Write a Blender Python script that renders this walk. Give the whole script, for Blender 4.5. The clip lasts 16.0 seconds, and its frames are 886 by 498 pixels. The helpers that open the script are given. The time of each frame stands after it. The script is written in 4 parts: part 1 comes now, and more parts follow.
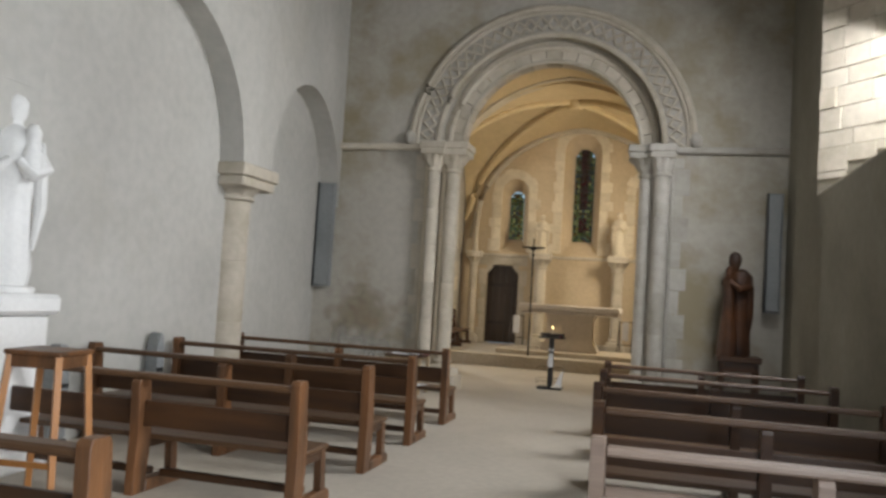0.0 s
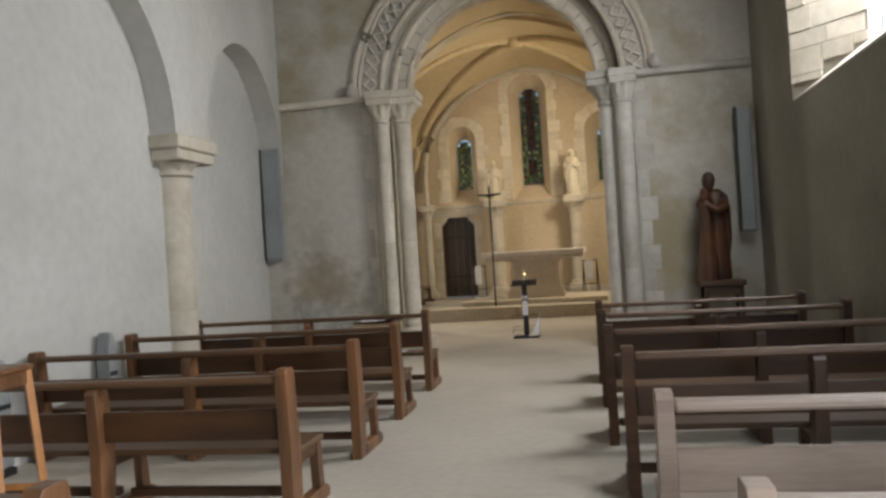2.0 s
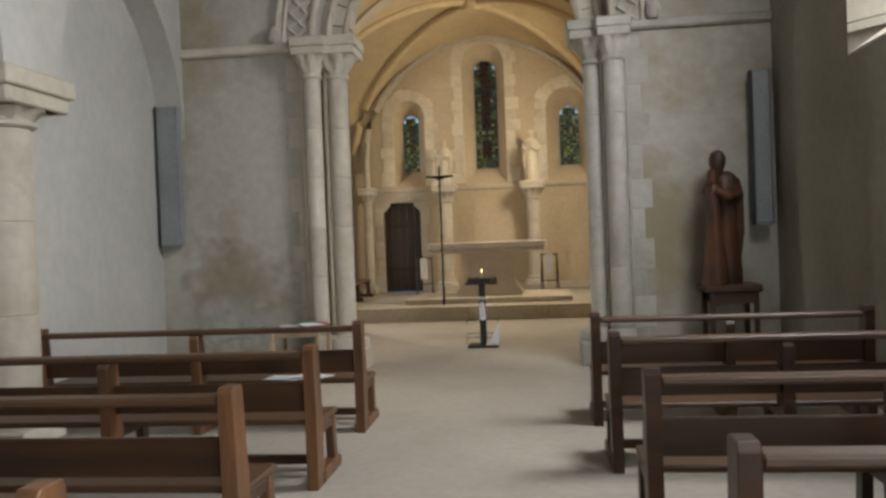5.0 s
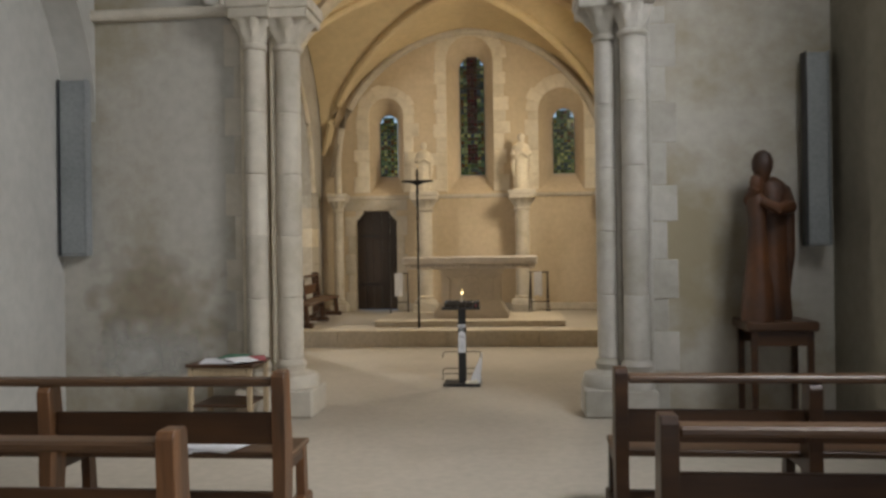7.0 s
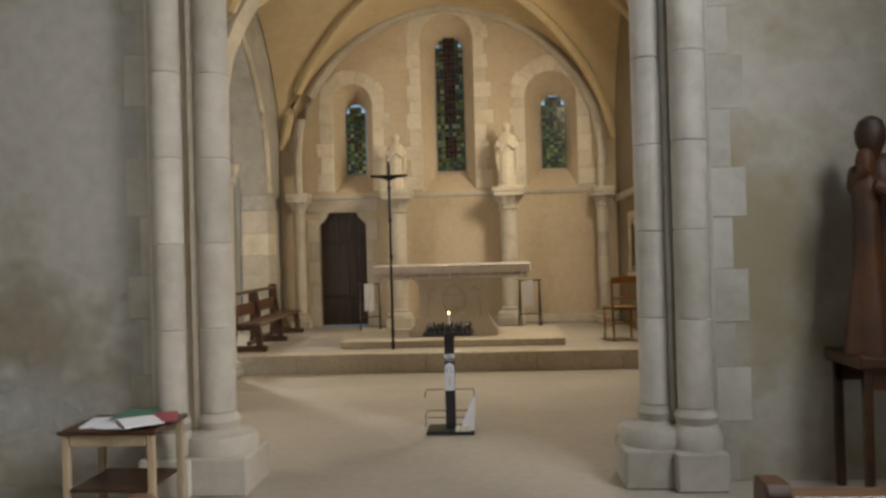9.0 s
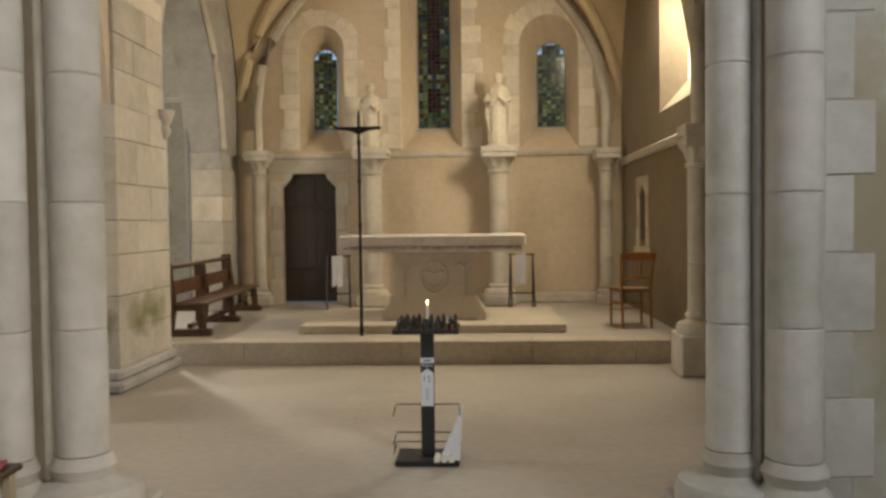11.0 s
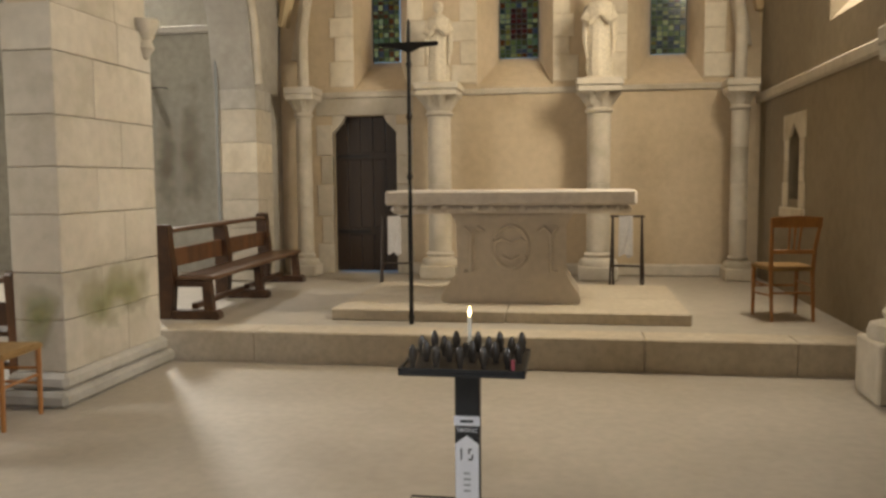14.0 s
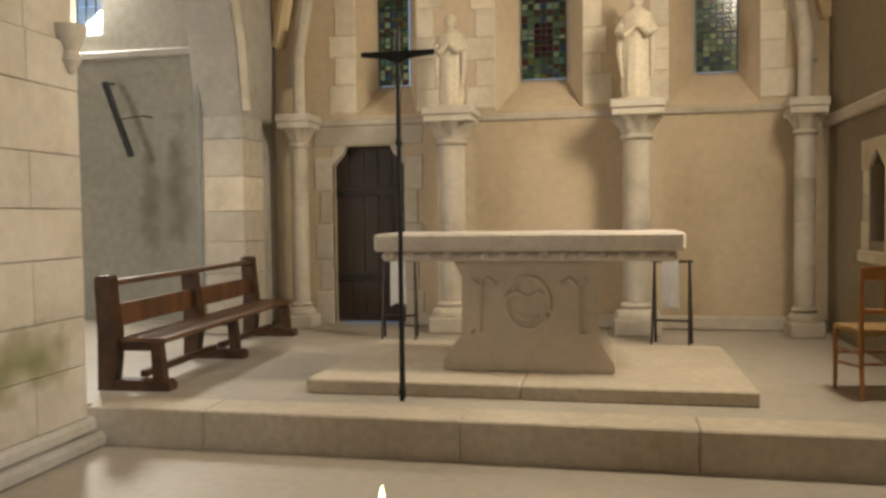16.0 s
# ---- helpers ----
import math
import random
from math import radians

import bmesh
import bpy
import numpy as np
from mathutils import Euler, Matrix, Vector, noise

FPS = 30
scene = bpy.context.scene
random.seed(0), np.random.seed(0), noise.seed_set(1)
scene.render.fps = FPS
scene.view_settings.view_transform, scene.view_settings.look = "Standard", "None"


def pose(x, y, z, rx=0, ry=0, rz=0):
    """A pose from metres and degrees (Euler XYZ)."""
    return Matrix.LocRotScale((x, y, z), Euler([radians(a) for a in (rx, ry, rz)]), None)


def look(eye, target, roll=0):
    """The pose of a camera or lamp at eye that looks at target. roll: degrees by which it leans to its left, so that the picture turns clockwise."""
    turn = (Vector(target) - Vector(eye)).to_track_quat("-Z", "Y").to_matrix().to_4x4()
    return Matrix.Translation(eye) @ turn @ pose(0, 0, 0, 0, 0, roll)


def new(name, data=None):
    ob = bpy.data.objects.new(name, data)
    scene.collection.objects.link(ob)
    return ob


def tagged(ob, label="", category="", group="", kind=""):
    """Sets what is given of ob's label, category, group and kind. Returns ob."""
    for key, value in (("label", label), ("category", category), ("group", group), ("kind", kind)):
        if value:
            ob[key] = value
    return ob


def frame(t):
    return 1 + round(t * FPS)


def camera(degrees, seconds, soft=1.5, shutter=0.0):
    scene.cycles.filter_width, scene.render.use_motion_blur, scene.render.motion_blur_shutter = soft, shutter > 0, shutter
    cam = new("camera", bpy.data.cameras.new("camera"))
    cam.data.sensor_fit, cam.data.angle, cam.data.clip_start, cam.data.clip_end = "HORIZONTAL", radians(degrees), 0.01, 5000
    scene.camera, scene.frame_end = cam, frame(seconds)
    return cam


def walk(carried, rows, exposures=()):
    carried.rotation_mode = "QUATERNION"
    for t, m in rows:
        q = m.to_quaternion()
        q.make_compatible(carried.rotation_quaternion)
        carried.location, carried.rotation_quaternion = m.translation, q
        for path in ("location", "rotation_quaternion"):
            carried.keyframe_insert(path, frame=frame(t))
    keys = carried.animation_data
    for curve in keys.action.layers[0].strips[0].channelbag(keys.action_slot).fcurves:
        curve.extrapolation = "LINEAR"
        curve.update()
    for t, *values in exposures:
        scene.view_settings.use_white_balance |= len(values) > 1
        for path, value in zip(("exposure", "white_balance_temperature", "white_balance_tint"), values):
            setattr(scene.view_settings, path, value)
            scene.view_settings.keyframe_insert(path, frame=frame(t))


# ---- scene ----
cam = camera(57.2, 16.0, soft=2.8, shutter=0.4)
PATH = [
    (0, (1.107, -1.327, 1.445), (0.593, 0.603, 1.557), 3.5),
    (0.5, (0.983, -1.293, 1.43), (0.596, 0.669, 1.489), 1.3),
    (1, (0.826, -1.218, 1.44), (0.493, 0.753, 1.453), -2.1),
    (1.5, (0.736, -1.001, 1.425), (0.38, 0.967, 1.434), -3.5),
    (2, (0.679, -0.712, 1.416), (0.3, 1.252, 1.427), -3.5),
    (2.5, (0.609, -0.359, 1.392), (0.31, 1.618, 1.347), -1.5),
    (3, (0.477, 0.043, 1.404), (0.322, 2.036, 1.353), -4.1),
    (3.5, (0.398, 0.467, 1.407), (0.146, 2.451, 1.39), -4.5),
    (6, (0.158, 2.35, 1.456), (-0.029, 4.341, 1.427), -0.6),
    (6.5, (0.131, 2.869, 1.466), (0.024, 4.866, 1.427), -2.0),
    (7, (0.136, 3.386, 1.461), (-0.061, 5.376, 1.467), -0.8),
    (7.5, (0.076, 3.855, 1.448), (-0.119, 5.846, 1.448), 0.9),
    (8, (0.0, 4.421, 1.457), (-0.101, 6.419, 1.472), -1.7),
    (10.5, (-0.23, 6.603, 1.555), (-0.407, 8.595, 1.562), -1.3),
    (11, (-0.221, 7.128, 1.512), (-0.305, 9.125, 1.448), -0.7),
    (11.5, (-0.205, 7.621, 1.512), (-0.364, 9.613, 1.435), -1.5),
    (12, (-0.187, 8.027, 1.484), (-0.459, 10.008, 1.43), 0.4),
    (12.5, (-0.171, 8.45, 1.467), (-0.382, 10.437, 1.38), -0.6),
    (13, (-0.251, 8.798, 1.471), (-0.426, 10.786, 1.345), -2.7),
    (13.5, (-0.243, 9.193, 1.455), (-0.514, 11.167, 1.281), -1.7),
    (14, (-0.196, 9.55, 1.456), (-0.509, 11.518, 1.29), -0.5),
    (14.5, (-0.222, 9.888, 1.478), (-0.474, 11.865, 1.311), -1.6),
    (15, (-0.26, 10.231, 1.476), (-0.505, 12.204, 1.254), -2.6),
    (15.5, (-0.175, 10.616, 1.435), (-0.607, 12.564, 1.294), -1.4),
    (16, (-0.148, 10.949, 1.499), (-0.552, 12.906, 1.418), -0.7),
]
walk(cam, [(t, look(e, g, r)) for t, e, g, r in PATH], [(0, 0.06), (8, 0.0), (11, 0.06), (16, 0.22)])

# ---------------------------------------------------------------- world and light
world = bpy.data.worlds.new("sky")
scene.world = world
world.use_nodes = True
wn = world.node_tree
sky = wn.nodes.new("ShaderNodeTexSky")
sky.sky_type = 'NISHITA'
sky.sun_disc = False
sky.sun_elevation = radians(38)
sky.sun_rotation = radians(115)
wn.nodes["Background"].inputs[1].default_value = 0.12
wn.links.new(sky.outputs[0], wn.nodes["Background"].inputs[0])


def window_lamp(name, eye, target, w, h, watts, colour):
    d = bpy.data.lights.new(name, 'AREA')
    d.shape, d.size, d.size_y, d.energy, d.color = 'RECTANGLE', w, h, watts, colour
    ob = new(name, d)
    ob.matrix_world = look(eye, target)
    return ob


def sun_lamp():
    d = bpy.data.lights.new("sun", 'SUN')
    d.energy, d.angle, d.color = 1.2, radians(12), (1.0, 0.95, 0.88)
    ob = new("sun", d)
    ob.matrix_world = look((20, 4, 16), (0, 12, 0))


sun_lamp()
window_lamp("window_light_nave", (3.335, 6.975, 4.45), (1.0, 6.975, 1.9), 1.6, 2.4, 300, (0.95, 0.97, 1.0))
window_lamp("window_light_west", (3.335, 1.425, 4.45), (1.0, 1.425, 1.6), 1.6, 2.4, 180, (0.88, 0.94, 1.0))
window_lamp("door_light_south", (3.04, -1.55, 1.2), (1.4, 1.2, 0.3), 1.3, 1.9, 260, (0.86, 0.92, 1.0))
window_lamp("window_light_chancel", (2.30, 16.62, 4.1), (-2.2, 17.2, 0.0), 0.75, 2.0, 235, (1.0, 0.88, 0.69))
window_lamp("window_light_aisle", (-8.9, 13.2, 3.5), (-4.6, 14.0, -0.4), 1.6, 1.6, 250, (1.0, 0.95, 0.86))
window_lamp("window_light_aisle_east", (-6.6, 20.15, 4.35), (-3.9, 16.5, 0.6), 0.55, 1.1, 290, (1.0, 0.95, 0.86))

# ---------------------------------------------------------------- materials


def material(name, base, other, rough=0.8, big=1.2, fine=18.0, bump=0.25, metal=0.0, stretch=(1, 1, 1), vary=0.0, stain=None, stain_scale=0.6, stain_at=(0.55, 0.75), grain=0.35):
    m = bpy.data.materials.new(name)
    m.use_nodes = True
    nt = m.node_tree
    n, l = nt.nodes, nt.links
    b = n["Principled BSDF"]
    b.inputs["Roughness"].default_value = rough
    b.inputs["Metallic"].default_value = metal
    co = n.new("ShaderNodeTexCoord")
    mp = n.new("ShaderNodeMapping")
    mp.inputs["Scale"].default_value = stretch
    l.new(co.outputs["Object"], mp.inputs[0])
    src = mp.outputs[0]
    info = n.new("ShaderNodeObjectInfo")
    if vary:
        add = n.new("ShaderNodeVectorMath")
        add.operation = 'ADD'
        sc = n.new("ShaderNodeMath")
        sc.operation = 'MULTIPLY'
        sc.inputs[1].default_value = 37.0
        l.new(info.outputs["Random"], sc.inputs[0])
        l.new(src, add.inputs[0])
        l.new(sc.outputs[0], add.inputs[1])
        src = add.outputs[0]
    a = n.new("ShaderNodeTexNoise")
    a.inputs["Scale"].default_value, a.inputs["Detail"].default_value = big, 6
    f = n.new("ShaderNodeTexNoise")
    f.inputs["Scale"].default_value, f.inputs["Detail"].default_value = fine, 8
    l.new(src, a.inputs["Vector"])
    l.new(src, f.inputs["Vector"])
    ra = n.new("ShaderNodeMapRange")
    ra.inputs[1].default_value, ra.inputs[2].default_value = 0.3, 0.7
    l.new(a.outputs[0], ra.inputs[0])
    mix = n.new("ShaderNodeMix")
    mix.data_type = 'RGBA'
    mix.inputs[6].default_value, mix.inputs[7].default_value = (*base, 1), (*other, 1)
    l.new(ra.outputs[0], mix.inputs[0])
    mul = n.new("ShaderNodeMix")
    mul.data_type, mul.blend_type = 'RGBA', 'MULTIPLY'
    mul.inputs[0].default_value = grain
    rf = n.new("ShaderNodeMapRange")
    rf.inputs[1].default_value, rf.inputs[2].default_value = 0.3, 0.65
    rf.inputs[3].default_value = 0.45
    l.new(f.outputs[0], rf.inputs[0])
    l.new(mix.outputs[2], mul.inputs[6])
    l.new(rf.outputs[0], mul.inputs[7])
    out = mul.outputs[2]
    if stain:
        s = n.new("ShaderNodeTexNoise")
        s.inputs["Scale"].default_value, s.inputs["Detail"].default_value = stain_scale, 9
        s.inputs["Roughness"].default_value = 0.65
        l.new(src, s.inputs["Vector"])
        rs = n.new("ShaderNodeMapRange")
        rs.inputs[1].default_value, rs.inputs[2].default_value = stain_at
        rs.inputs[4].default_value = 0.75
        l.new(s.outputs[0], rs.inputs[0])
        ms = n.new("ShaderNodeMix")
        ms.data_type = 'RGBA'
        ms.inputs[7].default_value = (*stain, 1)
        l.new(rs.outputs[0], ms.inputs[0])
        l.new(out, ms.inputs[6])
        out = ms.outputs[2]
    if vary:
        mv = n.new("ShaderNodeMix")
        mv.data_type, mv.blend_type = 'RGBA', 'MULTIPLY'
        mv.inputs[0].default_value = vary
        l.new(out, mv.inputs[6])
        rv = n.new("ShaderNodeMapRange")
        rv.inputs[3].default_value = 0.45
        l.new(info.outputs["Random"], rv.inputs[0])
        l.new(rv.outputs[0], mv.inputs[7])
        out = mv.outputs[2]
    l.new(out, b.inputs["Base Color"])
    if bump:
        bp = n.new("ShaderNodeBump")
        bp.inputs["Strength"].default_value, bp.inputs["Distance"].default_value = bump, 0.02
        l.new(f.outputs[0], bp.inputs["Height"])
        l.new(bp.outputs[0], b.inputs["Normal"])
    return m


PLASTER = material("nave_plaster", (0.50, 0.485, 0.445), (0.41, 0.395, 0.36), 0.9, 0.7, 9, 0.18, stain=(0.34, 0.31, 0.245), stain_scale=0.5, stain_at=(0.54, 0.82), grain=0.18)
PLASTER_ARCH = material("arch_wall_plaster", (0.45, 0.42, 0.365), (0.37, 0.34, 0.285), 0.9, 0.8, 10, 0.2, stain=(0.25, 0.20, 0.11), stain_scale=0.8, stain_at=(0.47, 0.66), grain=0.22)
PLASTER_WARM = material("chancel_plaster", (0.58, 0.47, 0.33), (0.50, 0.40, 0.27), 0.9, 0.8, 10, 0.2, stain=(0.34, 0.26, 0.16), stain_scale=0.7, stain_at=(0.52, 0.78), grain=0.2)
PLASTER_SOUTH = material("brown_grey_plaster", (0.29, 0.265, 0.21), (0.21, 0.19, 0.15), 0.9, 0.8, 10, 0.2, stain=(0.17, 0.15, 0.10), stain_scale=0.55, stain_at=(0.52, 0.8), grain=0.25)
STONE = material("limestone", (0.62, 0.56, 0.46), (0.50, 0.44, 0.35), 0.85, 1.6, 11, 0.22, vary=0.3, stain=(0.36, 0.31, 0.22), stain_scale=1.7, stain_at=(0.50, 0.74), grain=0.22)
SURROUND = material("pale_window_stone", (0.74, 0.66, 0.52), (0.64, 0.56, 0.43), 0.85, 2.2, 12, 0.25, vary=0.2, stain=(0.46, 0.38, 0.26), stain_scale=2.2, stain_at=(0.52, 0.74), grain=0.2)
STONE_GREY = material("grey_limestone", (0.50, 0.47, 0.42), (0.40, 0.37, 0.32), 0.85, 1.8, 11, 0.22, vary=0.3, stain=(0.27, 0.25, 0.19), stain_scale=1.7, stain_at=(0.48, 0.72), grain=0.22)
STONE_MOSS = material("mossy_limestone", (0.55, 0.51, 0.43), (0.44, 0.41, 0.33), 0.85, 1.6, 11, 0.22, vary=0.25, stain=(0.31, 0.30, 0.07), stain_scale=1.6, stain_at=(0.42, 0.62), grain=0.22)
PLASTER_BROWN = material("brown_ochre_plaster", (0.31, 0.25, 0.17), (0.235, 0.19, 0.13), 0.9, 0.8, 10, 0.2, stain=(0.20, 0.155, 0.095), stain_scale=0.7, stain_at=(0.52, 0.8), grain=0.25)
MORTAR = material("mortar", (0.36, 0.32, 0.26), (0.30, 0.27, 0.21), 0.95, 3, 40, 0.4)
VAULT = material("vault_plaster", (0.64, 0.51, 0.31), (0.56, 0.44, 0.26), 0.9, 0.8, 8, 0.15, stain=(0.42, 0.32, 0.18), stain_scale=0.6, stain_at=(0.6, 0.9), grain=0.18)
FLOOR = material("stone_floor", (0.47, 0.42, 0.35), (0.38, 0.34, 0.28), 0.55, 0.6, 14, 0.12, stain=(0.29, 0.245, 0.19), stain_scale=0.5, stain_at=(0.50, 0.78), grain=0.22)
STEP = material("step_stone", (0.57, 0.50, 0.39), (0.48, 0.41, 0.31), 0.7, 1.1, 18, 0.25, stain=(0.38, 0.31, 0.22), stain_scale=1.2, stain_at=(0.48, 0.75))
ALTAR = material("altar_stone", (0.60, 0.52, 0.42), (0.52, 0.45, 0.36), 0.75, 2.0, 18, 0.15, grain=0.2)
MENSA = material("mensa_stone", (0.66, 0.60, 0.53), (0.56, 0.50, 0.44), 0.7, 4.0, 18, 0.3, grain=0.25)
STATUE_STONE = material("cream_statue_stone", (0.70, 0.62, 0.48), (0.60, 0.52, 0.39), 0.7, 2.5, 30, 0.15)
STATUE_WHITE = material("white_plaster_statue", (0.80, 0.79, 0.77), (0.72, 0.71, 0.69), 0.6, 2.5, 30, 0.1, grain=0.12)
STATUE_WOOD = material("polychrome_brown", (0.10, 0.032, 0.006), (0.016, 0.008, 0.005), 0.55, 2.6, 22, 0.2)
STATUE_RED = material("polychrome_red", (0.10, 0.020, 0.010), (0.035, 0.015, 0.010), 0.55, 2.4, 22, 0.2)
WOOD = material("dark_pew_oak", (0.080, 0.034, 0.012), (0.034, 0.015, 0.007), 0.42, 3, 26, 0.10, stretch=(0.35, 3, 3), vary=0.35, grain=0.22)
WOOD_RAIL = material("worn_brown_oak", (0.125, 0.062, 0.026), (0.070, 0.034, 0.015), 0.45, 3, 26, 0.12, stretch=(0.35, 3, 3), vary=0.3, grain=0.3)
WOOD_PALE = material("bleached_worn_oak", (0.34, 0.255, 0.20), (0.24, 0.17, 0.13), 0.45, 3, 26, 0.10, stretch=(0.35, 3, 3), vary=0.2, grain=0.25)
WOOD_END = material("worn_orange_oak", (0.22, 0.095, 0.036), (0.070, 0.038, 0.021), 0.42, 3, 26, 0.25, stretch=(3, 3, 0.35), vary=0.4)
CHAIR_WOOD = material("varnished_beech", (0.46, 0.20, 0.055), (0.32, 0.13, 0.035), 0.4, 4, 30, 0.15, stretch=(3, 3, 0.4), vary=0.3)
for m in (WOOD, WOOD_END):
    b = m.node_tree.nodes["Principled BSDF"]
    b.inputs["Coat Weight"].default_value, b.inputs["Coat Roughness"].default_value = 0.12, 0.35
    b.inputs["Specular IOR Level"].default_value = 0.35
TABLE_WOOD = material("pale_worn_wood", (0.42, 0.32, 0.20), (0.30, 0.22, 0.13), 0.7, 3, 30, 0.2, stretch=(3, 3, 0.4))
STRAW = material("rush_seat", (0.36, 0.22, 0.08), (0.24, 0.14, 0.05), 0.8, 8, 60, 0.5, stretch=(1, 6, 1))
DOOR_WOOD = material("old_door_wood", (0.036, 0.019, 0.010), (0.022, 0.012, 0.007), 0.6, 2, 24, 0.35, stretch=(4, 4, 0.3), vary=0.3)
IRON = material("black_iron", (0.035, 0.034, 0.034), (0.022, 0.021, 0.02), 0.5, 5, 40, 0.15, metal=0.7)
BLACK = material("black_painted_steel", (0.02, 0.021, 0.022), (0.014, 0.014, 0.015), 0.45, 4, 50, 0.08)
BRONZE = material("bronze", (0.06, 0.045, 0.03), (0.04, 0.03, 0.02), 0.45, 5, 40, 0.1, metal=0.8)
HEATER = material("grey_heater_enamel", (0.27, 0.28, 0.28), (0.22, 0.23, 0.23), 0.45, 2, 30, 0.05)
PAPER = material("white_paper", (0.78, 0.78, 0.80), (0.70, 0.70, 0.73), 0.8, 5, 60, 0.03, grain=0.1)
PAPER_RED = material("red_booklet", (0.42, 0.08, 0.10), (0.32, 0.06, 0.08), 0.6, 5, 60, 0.03)
PAPER_GREEN = material("green_booklet", (0.10, 0.25, 0.16), (0.08, 0.18, 0.12), 0.6, 5, 60, 0.03)
WAX = material("candle_wax", (0.80, 0.76, 0.66), (0.74, 0.70, 0.60), 0.5, 8, 60, 0.05, grain=0.1)
GLASS_CUP = material("smoked_candle_cup", (0.035, 0.030, 0.026), (0.06, 0.048, 0.036), 0.2, 20, 60, 0.0)
CLOTH = material("white_cloth", (0.50, 0.48, 0.47), (0.40, 0.38, 0.37), 0.9, 6, 60, 0.2)
LEAD = material("window_lead", (0.03, 0.03, 0.032), (0.022, 0.022, 0.024), 0.6, 6, 40, 0.1)
CONCRETE = material("aisle_plaster", (0.37, 0.345, 0.29), (0.30, 0.28, 0.235), 0.9, 0.8, 10, 0.2, stain=(0.26, 0.25, 0.21), stain_scale=0.6, stain_at=(0.55, 0.85))


def glow(name, colour, strength):
    m = bpy.data.materials.new(name)
    m.use_nodes = True
    b = m.node_tree.nodes["Principled BSDF"]
    b.inputs["Base Color"].default_value = (*colour, 1)
    b.inputs["Emission Color"].default_value = (*colour, 1)
    b.inputs["Emission Strength"].default_value = strength
    return m


FLAME = glow("flame", (1.0, 0.72, 0.34), 9.0)


def glass_material(name, stops, clear, tint=(1, 1, 1)):
    m = bpy.data.materials.new(name)
    m.use_nodes = True
    nt = m.node_tree
    n, l = nt.nodes, nt.links
    n.remove(n["Principled BSDF"])
    info = n.new("ShaderNodeObjectInfo")
    ramp = n.new("ShaderNodeValToRGB")
    ramp.color_ramp.interpolation = 'CONSTANT'
    while len(ramp.color_ramp.elements) < len(stops):
        ramp.color_ramp.elements.new(0.5)
    for i, (e, c) in enumerate(zip(ramp.color_ramp.elements, stops)):
        e.position = i / len(stops)
        e.color = (c[0] * tint[0], c[1] * tint[1], c[2] * tint[2], 1)
    l.new(info.outputs["Random"], ramp.inputs[0])
    tr = n.new("ShaderNodeBsdfTranslucent")
    tp = n.new("ShaderNodeBsdfTransparent")
    gl = n.new("ShaderNodeBsdfGlossy")
    gl.inputs["Roughness"].default_value = 0.15
    l.new(ramp.outputs[0], tr.inputs[0])
    l.new(ramp.outputs[0], tp.inputs[0])
    a = n.new("ShaderNodeMixShader")
    a.inputs[0].default_value = clear
    l.new(tr.outputs[0], a.inputs[1])
    l.new(tp.outputs[0], a.inputs[2])
    b = n.new("ShaderNodeMixShader")
    b.inputs[0].default_value = 0.05
    l.new(a.outputs[0], b.inputs[1])
    l.new(gl.outputs[0], b.inputs[2])
    l.new(b.outputs[0], n["Material Output"].inputs[0])
    return m


STAINED = glass_material("stained_glass", [(0.05, 0.08, 0.05), (0.10, 0.13, 0.07), (0.03, 0.045, 0.07), (0.22, 0.23, 0.14), (0.05, 0.05, 0.03), (0.13, 0.16, 0.10), (0.09, 0.03, 0.015), (0.34, 0.33, 0.22), (0.05, 0.08, 0.05), (0.15, 0.12, 0.04), (0.10, 0.15, 0.14), (0.04, 0.055, 0.13), (0.24, 0.27, 0.22)], 0.5, (1.45, 1.2, 0.62))
STAINED_DARK = glass_material("dark_red_glass", [(0.10, 0.012, 0.012), (0.06, 0.012, 0.012), (0.07, 0.03, 0.012)], 0.4)
CLEAR = glass_material("frosted_glass", [(0.85, 0.88, 0.9), (0.8, 0.84, 0.86), (0.9, 0.9, 0.9)], 0.6)
AMBER = glass_material("amber_glass", [(0.95, 0.85, 0.45), (0.9, 0.75, 0.35), (0.95, 0.92, 0.7)], 0.6)

# ---------------------------------------------------------------- mesh helpers


def solid(name, bm, mat, parent=None, smooth=False, doubles=0.0):
    if doubles:
        bmesh.ops.remove_doubles(bm, verts=bm.verts, dist=doubles)
    bmesh.ops.recalc_face_normals(bm, faces=bm.faces)
    me = bpy.data.meshes.new(name)
    bm.to_mesh(me)
    bm.free()
    if smooth:
        for p in me.polygons:
            p.use_smooth = True
        me.set_sharp_from_angle(angle=radians(38))
    me.materials.append(mat)
    ob = new(name, me)
    if parent:
        ob.parent = parent
    return ob


def part(name, bm, mat, parent, label="", smooth=False):
    ob = solid(name, bm, mat, parent, smooth)
    return tagged(ob, label) if label else ob


def thing(name, label, category, group="", kind="", at=None):
    ob = new(name)
    ob.empty_display_size = 0.1
    if at is not None:
        ob.matrix_basis = at
    return tagged(ob, label, category, group, kind)


def box(x0, x1, y0, y1, z0, z1, bevel=0.0, bm=None):
    own = bmesh.new()
    bmesh.ops.create_cube(own, size=1)
    for v in own.verts:
        v.co = Vector(((x0 + x1) / 2 + v.co.x * (x1 - x0), (y0 + y1) / 2 + v.co.y * (y1 - y0), (z0 + z1) / 2 + v.co.z * (z1 - z0)))
    if bevel:
        bmesh.ops.bevel(own, geom=own.edges[:], offset=bevel, segments=1, affect='EDGES')
    return join(bm, own)


